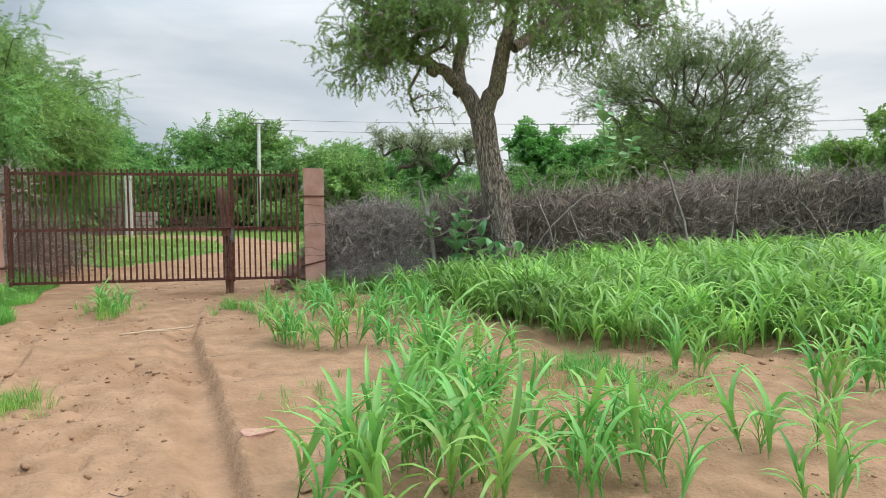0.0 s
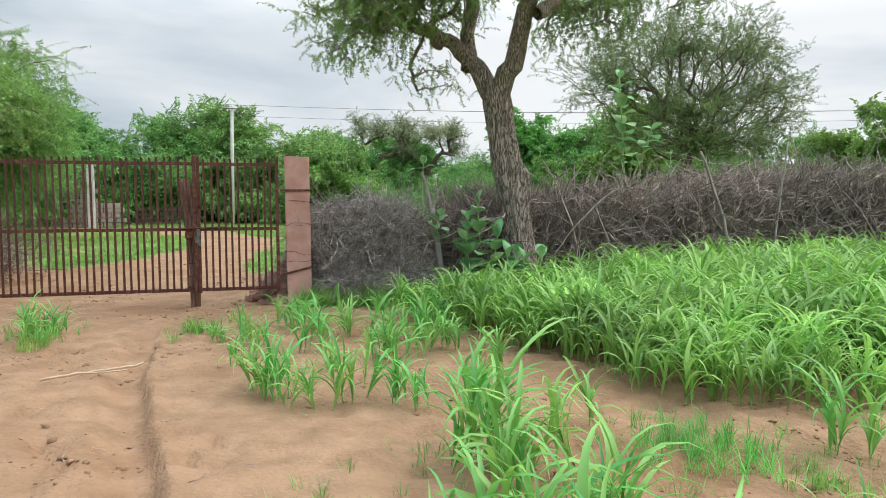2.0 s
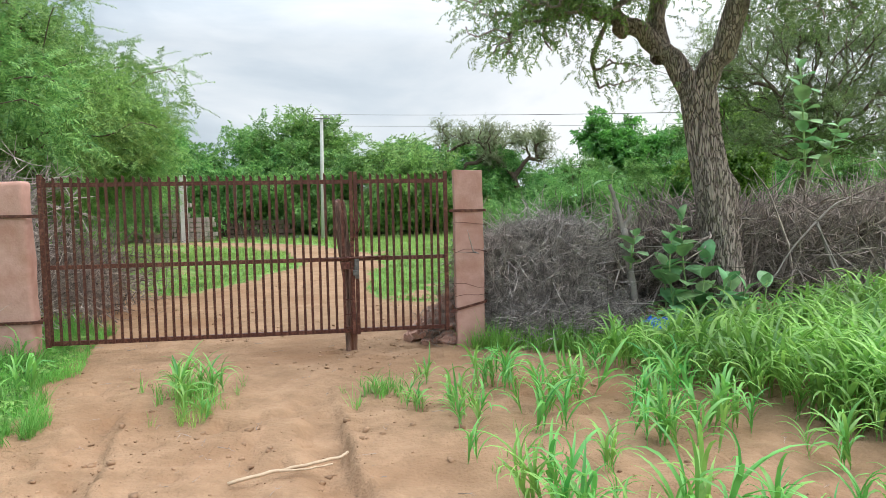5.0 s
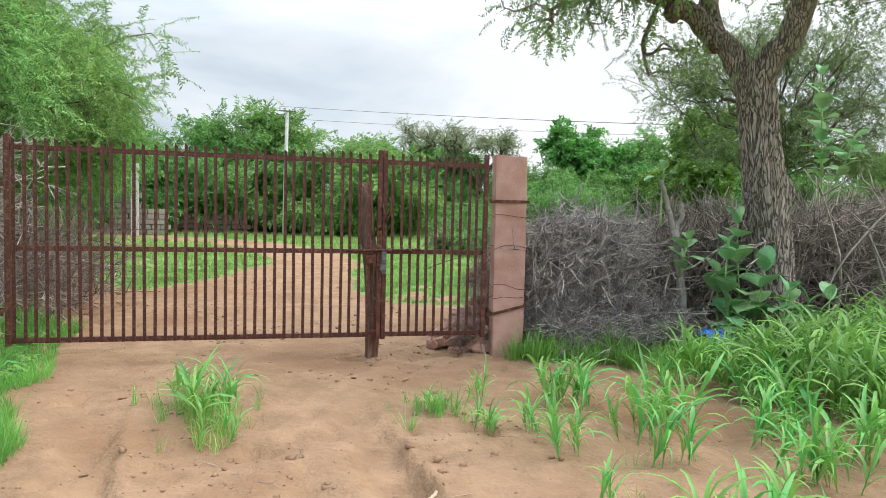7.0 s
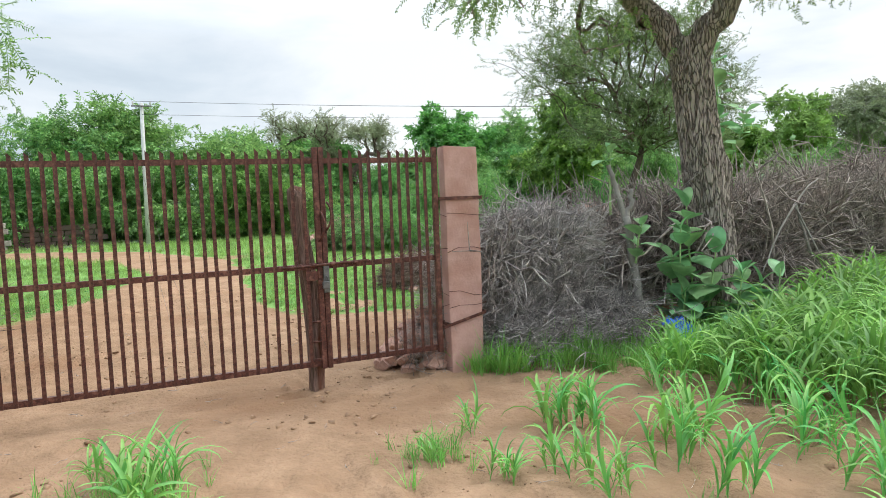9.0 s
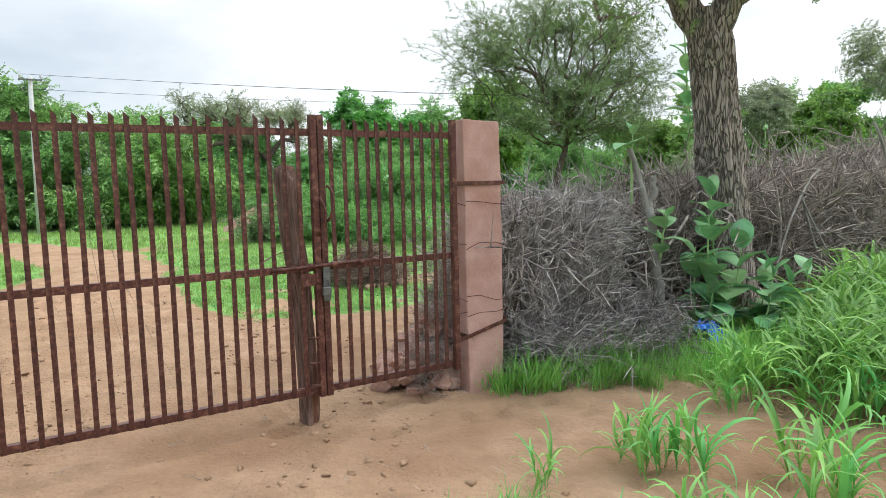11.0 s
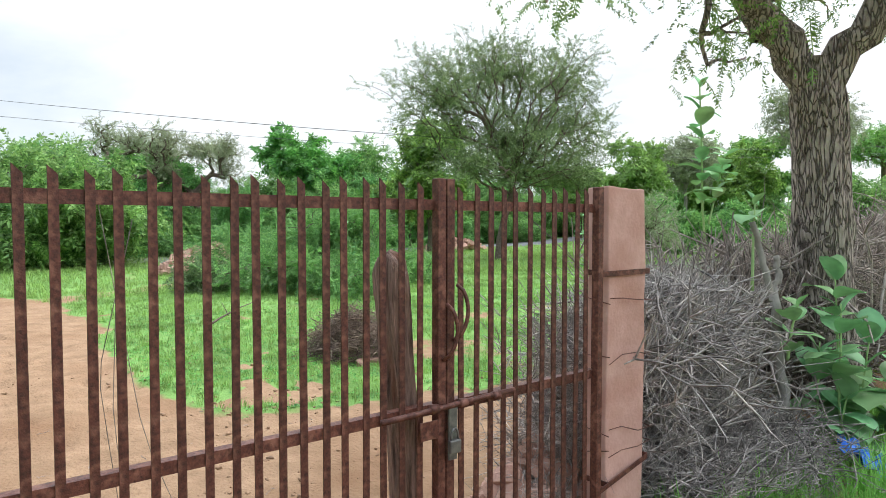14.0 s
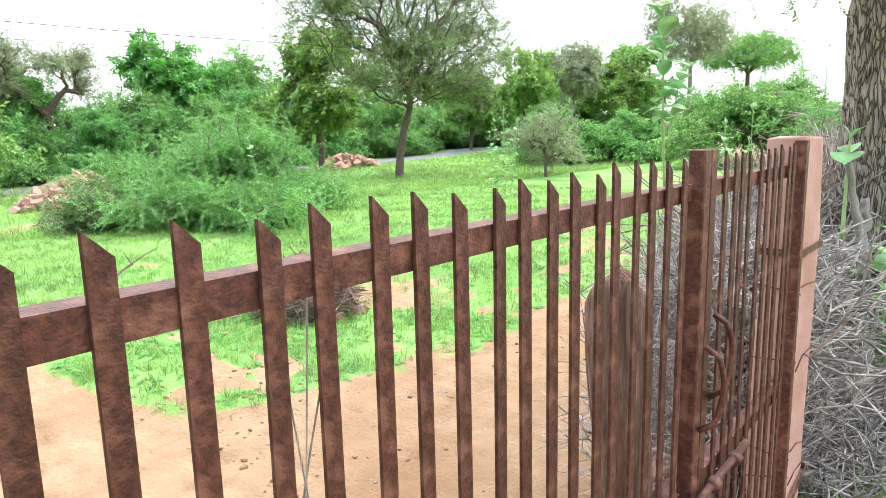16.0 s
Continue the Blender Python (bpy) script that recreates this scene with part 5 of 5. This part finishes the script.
def milkweed(loc, pts, size, pairs, label, seed, from_t=0.0, group="milkweed plants", r=0.014):
    p = thing("milkweed", loc, label, "plant", group)
    rr = random.Random(seed)
    P = np.array(pts, float)
    t = np.linspace(0, 1, len(P) * 3)
    Q = np.stack([np.interp(t, np.linspace(0, 1, len(P)), P[:, c]) for c in range(3)], -1)
    V, F = tube(Q, r * (1 - 0.6 * t), 6)
    put_mesh("stem", raw("stem", V, F, STEM, True), p)
    az = rr.uniform(0, 360)
    for i in range(pairs):
        u = from_t + (1 - from_t) * (i + 0.5) / pairs
        c = [np.interp(u, t, Q[:, a]) for a in range(3)]
        az += 90 + rr.uniform(-25, 25)
        for s in (0, 180):
            k = size * rr.uniform(0.75, 1.15) * (1 if i < pairs - 1 else 0.7)
            el = rr.uniform(-12, 50) + (30 if i == pairs - 1 else 0)
            ob = put_mesh("leaf", FAT, p)
            ob.matrix_basis = pose(*c, rr.uniform(-15, 15), -el, az + s + rr.uniform(-15, 15)) @ Matrix.Scale(k, 4)
    return p


def mw(x, y, pts, *a, **kw):
    return milkweed((x, y, hz(x, y) - 0.02), pts, *a, **kw)


ML = "milkweed with thick rounded grey-green leaves"
mw(3.68, 12.12, [(0, 0, 0), (0.02, -0.03, 0.5), (-0.04, -0.03, 1.0), (-0.03, 0, 1.42)], 0.31, 9, ML + " beside the trunk", 1)
mw(3.55, 11.98, [(0, 0, 0), (-0.08, 0, 0.3), (-0.1, -0.05, 0.55)], 0.33, 4, ML, 2)
mw(3.85, 11.75, [(0, 0, 0), (0.06, -0.08, 0.35), (0.1, -0.1, 0.72)], 0.32, 6, ML, 3)
mw(4.05, 11.72, [(0, 0, 0), (0.1, -0.05, 0.35), (0.15, -0.1, 0.66)], 0.3, 5, ML, 4)
mw(4.4, 11.6, [(0, 0, 0), (0.02, 0, 0.4), (0.05, 0, 0.75)], 0.3, 4, ML, 5)
mw(3.78, 12.02, [(0, 0, 0), (0.05, -0.05, 0.4), (0.12, -0.08, 0.95)], 0.36, 6, ML, 12)
mw(3.62, 12.0, [(0, 0, 0), (-0.15, 0, 0.4), (-0.2, -0.02, 0.85), (-0.16, 0, 1.2)], 0.29, 7, ML, 14)
mw(4.0, 11.85, [(0, 0, 0), (0.1, 0, 0.35), (0.16, 0, 0.75)], 0.28, 6, ML, 15)
mw(3.5, 12.15, [(0, 0, 0), (-0.05, 0, 0.5), (-0.03, 0, 0.9)], 0.34, 4, ML, 13)
mw(3.02, 12.2, [(0, 0, 0.75), (0.02, -0.02, 1.0), (0.06, -0.05, 1.2)], 0.22, 4, "small milkweed sprouting round the old stake", 6)
mw(2.86, 12.4, [(0, 0, 1.2), (0.0, 0, 1.6), (0.02, 0, 1.9)], 0.24, 2, "small milkweed sprouting round the old stake", 7, 0.7)
mw(8.15, 15.8, [(0, 0, 0), (0.1, 0, 1.2), (-0.05, 0, 2.2), (-0.1, 0, 3.1), (-0.2, 0, 4.2)], 0.36, 11, "tall leggy milkweed behind the fence", 8, 0.5, r=0.03)
mw(8.3, 15.8, [(0, 0, 1.9), (0.25, 0, 2.5), (0.5, 0, 3.1)], 0.34, 6, "tall leggy milkweed behind the fence", 9, 0.3, r=0.02)
mw(7.45, 25.2, [(0, 0, 0), (-0.1, 0, 0.8), (-0.3, 0, 1.5), (-0.45, 0, 2.2)], 0.16, 8, "leggy young milkweed on the meadow", 10, 0.2)
mw(7.7, 25.0, [(0, 0, 0), (0.05, 0, 0.6), (0.1, 0, 1.1)], 0.14, 6, "leggy young milkweed on the meadow", 11, 0.1)
for i in range(5):
    mw(16.4 + 0.2 * i, 24.9 + 0.1 * (i % 2), [(0, 0, 0), ((i - 2) * 0.12, 0, 1.0), ((i - 2) * 0.22, 0, 2.2 + 0.4 * (i % 3))], 0.2, 9, "leggy young milkweed on the meadow", 20 + i, 0.15)
for i in range(4):
    mw(7.5 + 0.45 * i, 14.6 + 0.2 * (i % 2), [(0, 0, 0), (0.05, 0, 1.0), ((i - 1.5) * 0.15, 0, 2.0 + 0.25 * (i % 3))], 0.14, 8, "leggy young milkweed behind the fence", 30 + i, 0.3)


# ---- crops and grass ----
def blade(base, az, el, L, w, curve, n=6, fold=0.25, twist=0.0):
    """An arching leaf blade with a folded midrib: quads along its length."""
    t = np.linspace(0, 1, n)
    ang = el - curve * t ** 1.4
    ds = L / (n - 1)
    x = np.concatenate([[0], np.cumsum(np.cos(ang[:-1]) * ds)])
    z = np.concatenate([[0], np.cumsum(np.sin(ang[:-1]) * ds)])
    wd = w * np.minimum(1, 0.55 + 1.6 * t) * (1 - t ** 2.2) + 0.0008
    c, s = math.cos(az), math.sin(az)
    C = np.stack([x * c, x * s, z], -1) + base
    S = np.array([-s, c, 0]) * 1.0
    tw = twist * t
    side = np.cos(tw)[:, None] * S + np.sin(tw)[:, None] * np.array([0, 0, 1.0])
    up = np.stack([-np.sin(ang) * c, -np.sin(ang) * s, np.cos(ang)], -1)
    A = C + side * wd[:, None] / 2 + up * wd[:, None] * fold
    B = C - side * wd[:, None] / 2 + up * wd[:, None] * fold
    V = np.stack([A, C, B], 1).reshape(-1, 3)
    i = np.arange(n - 1)
    F = np.concatenate([np.stack([i * 3, i * 3 + 1, i * 3 + 4, i * 3 + 3], -1), np.stack([i * 3 + 1, i * 3 + 2, i * 3 + 5, i * 3 + 4], -1)])
    return V, F


def sorghum(rng, h, leaves, n=6, w=0.032):
    out = [tube([(0, 0, -0.03), (0.005, 0, h * 0.25), (0, 0.005, h * 0.5)], [0.008, 0.0065, 0.004], 4, cap=False)]
    az = rng.uniform(0, 6.28)
    for i in range(leaves):
        t = (i + 0.4) / leaves
        az += math.pi + rng.normal(0, 0.5)
        out.append(blade(np.array([0, 0, h * (0.04 + 0.46 * t)]), az, rng.uniform(1.1, 1.48), h * rng.uniform(0.65, 1.0), w * rng.uniform(0.7, 1.2), rng.uniform(1.2, 3.0), n, 0.22, rng.normal(0, 0.5)))
    return join(out)


def tuft(rng, h, blades, spread, w=0.006, n=4, curve=1.2):
    out = []
    for _ in range(blades):
        a, q = rng.uniform(0, 6.28), spread * math.sqrt(rng.random())
        out.append(blade(np.array([q * math.cos(a), q * math.sin(a), -0.01]), rng.uniform(0, 6.28), rng.uniform(0.8, 1.5), h * rng.uniform(0.6, 1.2), w, rng.uniform(0.2, curve), n, 0.1))
    return join(out)


RS = np.random.default_rng(40)
T_SORG = [sorghum(RS, 1.0, int(RS.integers(6, 9)), 7, 0.06) for _ in range(10)]
T_SORG_LO = [sorghum(RS, 1.0, 6, 4, 0.07) for _ in range(8)]
T_TUFT = [tuft(RS, 0.13, 9, 0.05, 0.006, 3) for _ in range(8)]
T_TALL = [tuft(RS, 0.34, 10, 0.06, 0.009, 4, 1.6) for _ in range(8)]
T_WEED = [spray(9, 0.12, 0.022, 0.035, 0.0, RS, 0.4) for _ in range(5)]


def plant_stuff(name, label, category, tm, x, y, s, material, seed, lift=0.0, tilt=0.1):
    rg = np.random.default_rng(seed)
    n = len(x)
    loc = np.stack([x, y, height(x, y) + lift], -1)
    R = rot_z(rg.uniform(0, 2 * np.pi, n))
    a = rg.normal(0, tilt, (n, 2))
    K = np.tile(np.eye(3), (n, 1, 1))
    K[:, 0, 2], K[:, 1, 2] = a[:, 0], a[:, 1]
    V, F = scatter(tm, rg.integers(0, len(tm), n), loc, K @ R, s)
    return tagged(put_mesh(name, raw(name, V, F, material)), label, category, kind="stuff")


FIELD_X = [0.9, 1.6, 2.4, 2.9, 3.3, 3.9, 4.6, 6.0, 9.0, 14.0, 40.0]
FIELD_Y = [12.0, 11.3, 10.3, 8.9, 7.4, 6.6, 6.3, 5.7, 4.6, 3.5, 2.0]


def field_edge(x):
    return np.interp(x, FIELD_X, FIELD_Y)


def build_field():
    rg = np.random.default_rng(41)
    n = 10500
    x = 1.2 + 24 * rg.random(n) ** 1.5
    y = rg.uniform(2, 12.6, n)
    # rows run along the fence
    y = np.round(y / 0.3) * 0.3 + rg.normal(0, 0.06, n)
    e = field_edge(x) + 0.25 * wave(x, y, 1.5)
    far = np.interp(x, [1, 3, 4, 5, 8, 30], [12.0, 11.75, 11.6, 11.9, 12.3, 12.5])
    keep = (y > e) & (y < far) & ~((y > 10.9) & (x < 3.7)) & ~((y > 11.3) & (x < 4.9))
    x, y, e = x[keep], y[keep], e[keep]
    s = rg.uniform(0.62, 0.95, len(x)) * (0.75 + 0.25 * sstep(0, 0.7, y - e)) * (1 + 0.12 * wave(x, y, 0.7))
    s = s * np.interp(x, [2.0, 4.5, 7.0], [0.74, 0.82, 1.0])
    near = x < 7.5
    plant_stuff("sorghum_crop", "dense young green sorghum crop in rows", "crop", T_SORG, x[near], y[near], s[near], L_SORGHUM, 42)
    plant_stuff("sorghum_crop", "dense young green sorghum crop in rows", "crop", T_SORG_LO, x[~near], y[~near], s[~near], L_SORGHUM, 43)


build_field()


PLANTS = [raw("plant", V, F, L_SORGHUM) for V, F in T_SORG]
CLUMPS = ((9, 0.11), (6, 0.08), (4, 0.06), (2, 0.04), (12, 0.16))


def clump(kind, x, y, h):
    """A few sorghum plants that stand together, each a part of its own."""
    rr = random.Random(int(x * 97 + y * 31))
    p = thing("sorghum_clump", (x, y, hz(x, y)), "clump of young green sorghum on bare sand", "crop plant", "loose sorghum clumps")
    n, sp = CLUMPS[kind]
    h *= 1.0 if y < 6.8 else 0.8
    for _ in range(n):
        u, v = rr.gauss(0, sp), rr.gauss(0, sp)
        s = h * rr.uniform(0.75, 1.2)
        ob = put_mesh("plant", rr.choice(PLANTS), p)
        ob.matrix_basis = pose(u, v, hz(x + u, y + v) - hz(x, y), -v / sp * 9, u / sp * 9, rr.uniform(0, 360)) @ Matrix.Scale(s, 4)


for c in ((4, 0.95, 3.62, 0.62), (0, 1.25, 4.1, 0.6), (4, 1.55, 3.7, 0.58), (0, 1.7, 4.35, 0.6), (4, 2.15, 3.65, 0.55), (0, 1.45, 4.9, 0.55), (1, 2.0, 4.9, 0.5), (1, 2.6, 4.0, 0.5), (1, 1.75, 5.6, 0.55), (0, 1.75, 6.15, 0.68), (1, 2.0, 5.75, 0.55),
          (2, 3.25, 3.8, 0.5), (2, 3.7, 3.9, 0.45), (2, 3.1, 3.2, 0.5), (1, 0.58, 7.95, 0.6), (0, 0.6, 7.6, 0.5), (2, 0.85, 7.3, 0.45), (1, 1.15, 7.35, 0.6), (2, 1.5, 7.25, 0.5), (2, 1.62, 7.05, 0.45), (2, 2.1, 7.2, 0.5),
          (1, 1.55, 8.7, 0.5), (1, 1.85, 8.65, 0.5), (2, 1.1, 8.3, 0.4), (3, 2.6, 6.4, 0.4), (2, 0.25, 10.7, 0.35), (1, 0.45, 9.85, 0.4), (0, 0.9, 10.5, 0.46), (1, 0.45, 9.4, 0.45), (1, 1.9, 10.7, 0.42), (1, 0.95, 10.3, 0.55), (1, 1.05, 9.6, 0.6), (2, 1.0, 9.1, 0.5),
          (1, 1.5, 9.9, 0.6), (0, 2.2, 9.6, 0.6), (1, 1.8, 9.3, 0.5), (0, 2.3, 8.9, 0.6), (2, 2.6, 8.2, 0.55), (0, 2.4, 10.1, 0.5), (3, 0.3, 8.6, 0.35), (2, -0.2, 10.3, 0.28), (1, 0.1, 9.95, 0.3), (2, 4.3, 4.6, 0.5), (1, 4.6, 4.0, 0.55), (0, 5.0, 4.9, 0.6), (2, 2.9, 4.6, 0.35), (1, 3.9, 5.6, 0.5)):
    clump(*c)


def loose_clump(x, y, sx, n, seed, tmn, h, name="grass_clump", label="clump of bright green grass on the track", material=None):
    rg = np.random.default_rng(seed)
    px, py = rg.normal(0, sx, n), rg.normal(0, sx * 1.25, n)
    loc = np.stack([px, py, height(px + x, py + y) - hz(x, y)], -1)
    V, F = scatter(tmn, rg.integers(0, len(tmn), n), loc, rot_z(rg.uniform(0, 6.28, n)), rg.uniform(0.7, 1.3, n) * h)
    ob = put_mesh(name, raw(name, V, F, material or L_FRESH), at=pose(x, y, hz(x, y)))
    tagged(ob, label, "grass", "grass clumps", "stuff")


loose_clump(-1.85, 10.75, 0.19, 60, 1, T_TALL, 0.55)
loose_clump(-1.72, 10.1, 0.12, 26, 2, T_TALL, 0.5)
for i, c in enumerate(((1, -1.75, 10.6, 0.5), (2, -2.0, 10.95, 0.42), (2, -1.7, 9.95, 0.42), (3, -1.85, 10.3, 0.45), (3, -1.6, 10.85, 0.4))):
    clump(*c)
loose_clump(3.1, 5.9, 0.2, 90, 3, T_TALL, 0.55, label="low tuft of field grass on sand")
loose_clump(3.5, 5.3, 0.2, 50, 4, T_TALL, 0.4, label="low tuft of field grass on sand")
loose_clump(-1.25, 5.8, 0.12, 40, 5, T_TUFT, 1.1, label="low tuft of grass between the ruts")
loose_clump(-0.2, 10.35, 0.12, 30, 6, T_TALL, 0.5)

rg = np.random.default_rng(77)
# the grassy bank
n = 8000
y = rg.uniform(3, 14.2, n)
q = rg.random(n) ** 1.5
x = bank_x(y) + 0.22 * vnoise(y * 0, y, 1.6, 31) - q * 4.5
thick = vnoise(x, y, 1.2, 32)
m = rg.random(n) < 0.75 + 0.5 * thick
plant_stuff("bank_grass", "lush green grass on the bank beside the track", "grass", T_TALL, x[m], y[m], (rg.uniform(0.45, 1.1, n) * (1 + 0.35 * thick) * (0.6 + 0.4 * sstep(0, 0.15, q)))[m], L_FRESH, 78)
n = 5200
y = rg.uniform(3, 14, n)
q = rg.random(n) ** 1.3
x = bank_x(y) + 0.25 * vnoise(y * 0, y, 1.6, 31) - q * 4.2
plant_stuff("bank_weeds", "leafy green weeds among the bank grass", "weeds", [(V * 1.3, F) for V, F in T_WEED], x - 0.25, y, rg.uniform(0.5, 1.4, n), L_MESQ, 178, 0.1, 0.9)
n = 260
y = rg.uniform(4, 13, n)
x = bank_x(y) - 0.1 - rg.random(n) ** 1.4 * 3.5
plant_stuff("bank_sorghum", "self-sown sorghum among the bank grass", "crop", T_SORG_LO, x, y, rg.uniform(0.3, 0.55, n), L_SORGHUM, 179)
# grass at the fence foot and under the crop edge
n = 2600
x, y = rg.uniform(1.0, 6.0, n), rg.uniform(10.3, 12.25, n)
m = (y > np.interp(x, [1.0, 1.6, 2.2, 3.0, 6.0], [12.0, 11.7, 11.3, 10.8, 10.6]))
plant_stuff("fence_grass", "bright green grass along the fence foot", "grass", T_TALL, x[m], y[m], rg.uniform(0.3, 1.0, m.sum()) * (1 + 0.5 * vnoise(x[m], y[m], 2.6, 51)), L_FRESH, 79)
# scattered weeds in the bare part of the field
n = 900
x, y = rg.uniform(0.4, 6.5, n), rg.uniform(3.0, 11, n)
m = (wave(x, y, 1.3, 5.0) > 0.35)
plant_stuff("field_weeds", "small green seedlings scattered on the sand", "weeds", T_TUFT, x[m], y[m], rg.uniform(0.4, 1.1, m.sum()), L_GRASS, 80)
# bushes of weeds at the fence, seen over the crop
for i, (x, y, s) in enumerate(((6.7, 12.35, 1.0), (7.4, 12.4, 0.8), (5.4, 12.2, 0.6))):
    loose_clump(x, y, 0.3 * s, 60, 12 + i, [(V * 2.6, F) for V, F in T_WEED], 1.0 * s + 0.4, "weed_bush", "leafy green weed bush at the fence foot", L_NEEM)


# the meadow beyond the gate
def meadow(n, ylo, yhi, xlo, xhi, seed, tmn, smin, smax, lift=0.0):
    r_ = np.random.default_rng(seed)
    y = ylo + (yhi - ylo) * r_.random(n) ** 1.3
    x = r_.uniform(xlo, xhi, n)
    c = cover(x, y)
    m = r_.random(n) < np.clip(c * 1.3 - 0.25, 0, 1)
    return x[m], y[m], r_.uniform(smin, smax, m.sum())


x, y, s = meadow(52000, 13.3, 30, -7, 20, 81, T_TUFT, 0.55, 1.1)
plant_stuff("meadow_grass", "short bright green meadow grass in patches", "grass", T_TUFT, x, y, s, L_GRASS, 82)
x, y, s = meadow(26000, 28, 46, -14, 45, 83, T_TUFT, 1.2, 2.0)
plant_stuff("meadow_grass", "short bright green meadow grass in patches", "grass", [T for T in T_TUFT], x, y, s, L_GRASS, 84)
x, y, s = meadow(16000, 14.3, 24, -5, 14, 85, T_WEED, 0.5, 1.0)
plant_stuff("meadow_weeds", "low leafy weeds creeping over the sand", "weeds", T_WEED, x, y, s, L_NEEM, 86, 0.02, 0.3)


# ---- small things ----
def build_bag():
    bm = bmesh.new()
    bmesh.ops.create_grid(bm, x_segments=14, y_segments=10, size=0.5)
    for v in bm.verts:
        q = v.co.copy()
        v.co = Vector((q.x * 0.5, q.y * 0.36, 0.1 + 0.13 * noise.noise(q * 5.0) + 0.05 * noise.noise(q * 13.0)))
    ob = part("plastic_bag", bm, BLUE, None)
    ob.matrix_basis = pose(3.25, 11.8, hz(3.25, 11.8) + 0.06, 30, 8, 25)
    tagged(ob, "crumpled blue plastic bag at the fence foot", "plastic bag")


build_bag()
ob = put_mesh("field_stone", stone_mesh(77, 0.4), at=pose(0.42, 4.83, hz(0.42, 4.83) + 0.02, 8, 5, 30) @ Matrix.Diagonal((0.17, 0.12, 0.12, 1)))
tagged(ob, "flat brown stone lying beside the rut", "stone")


def build_litter():
    """Clods, bits of dung and dry straw on the sand."""
    rg = np.random.default_rng(90)
    n = 11000
    x, y = rg.uniform(-4, 6, n), rg.uniform(3, 20, n)
    m = (wave(x, y, 1.7, 6.0) + rg.normal(0, 0.35, n) > 0.3) & ((y < 12) | (x < 3.5))
    x, y = x[m], y[m]
    tm = []
    for k in range(5):
        bm = bmesh.new()
        bmesh.ops.create_cube(bm, size=1)
        for v in bm.verts:
            v.co = Vector((v.co.x, v.co.y * 0.7, v.co.z * 0.5)) + noise.noise_vector(v.co * 2 + Vector((k * 7, 0, 0))) * 0.4
        bm.verts.ensure_lookup_table()
        tm.append((np.array([v.co[:] for v in bm.verts]), np.array([[v.index for v in f.verts] for f in bm.faces])))
        bm.free()
    s = 0.009 + 0.042 * rg.random(len(x)) ** 3.5
    plant_stuff("sand_clods", "small brown clods strewn over the sand", "clods", tm, x, y, s, CLOD, 91, 0.003)
    n = 420
    x, y = rg.uniform(-3.2, 3.5, n), rg.uniform(4, 17, n)
    tm = [twig(rg, 1.0, 0.02, 0.25, 2) for _ in range(6)]
    plant_stuff("straw_litter", "bits of dry straw and twig on sand", "litter", tm, x, y, rg.uniform(0.04, 0.16, n), TWIG2, 92, 0.006, 0.02)


CLOD = mat("dark_clod", (0.17, 0.1, 0.06), (0.36, 0.22, 0.13), 12, 0.95, 0, 0.3, 60, vary=0.3)
build_litter()

# trailing dry creepers on the gate
for i, (xa, za, xb, zb_) in enumerate(((-1.62, 1.95, -1.5, 0.5), (-1.68, 1.95, -1.25, 0.4), (-1.58, 1.9, -1.62, 0.9))):
    limb_thing("dry_creeper", "thin dry creeper hanging on the gate", "creeper", [(xa, 12.26, za), ((xa + xb) / 2 - 0.08, 12.3, (za + zb_) / 2), (xb, 12.28, zb_)], 0.0016, 0.001, TWIG2)
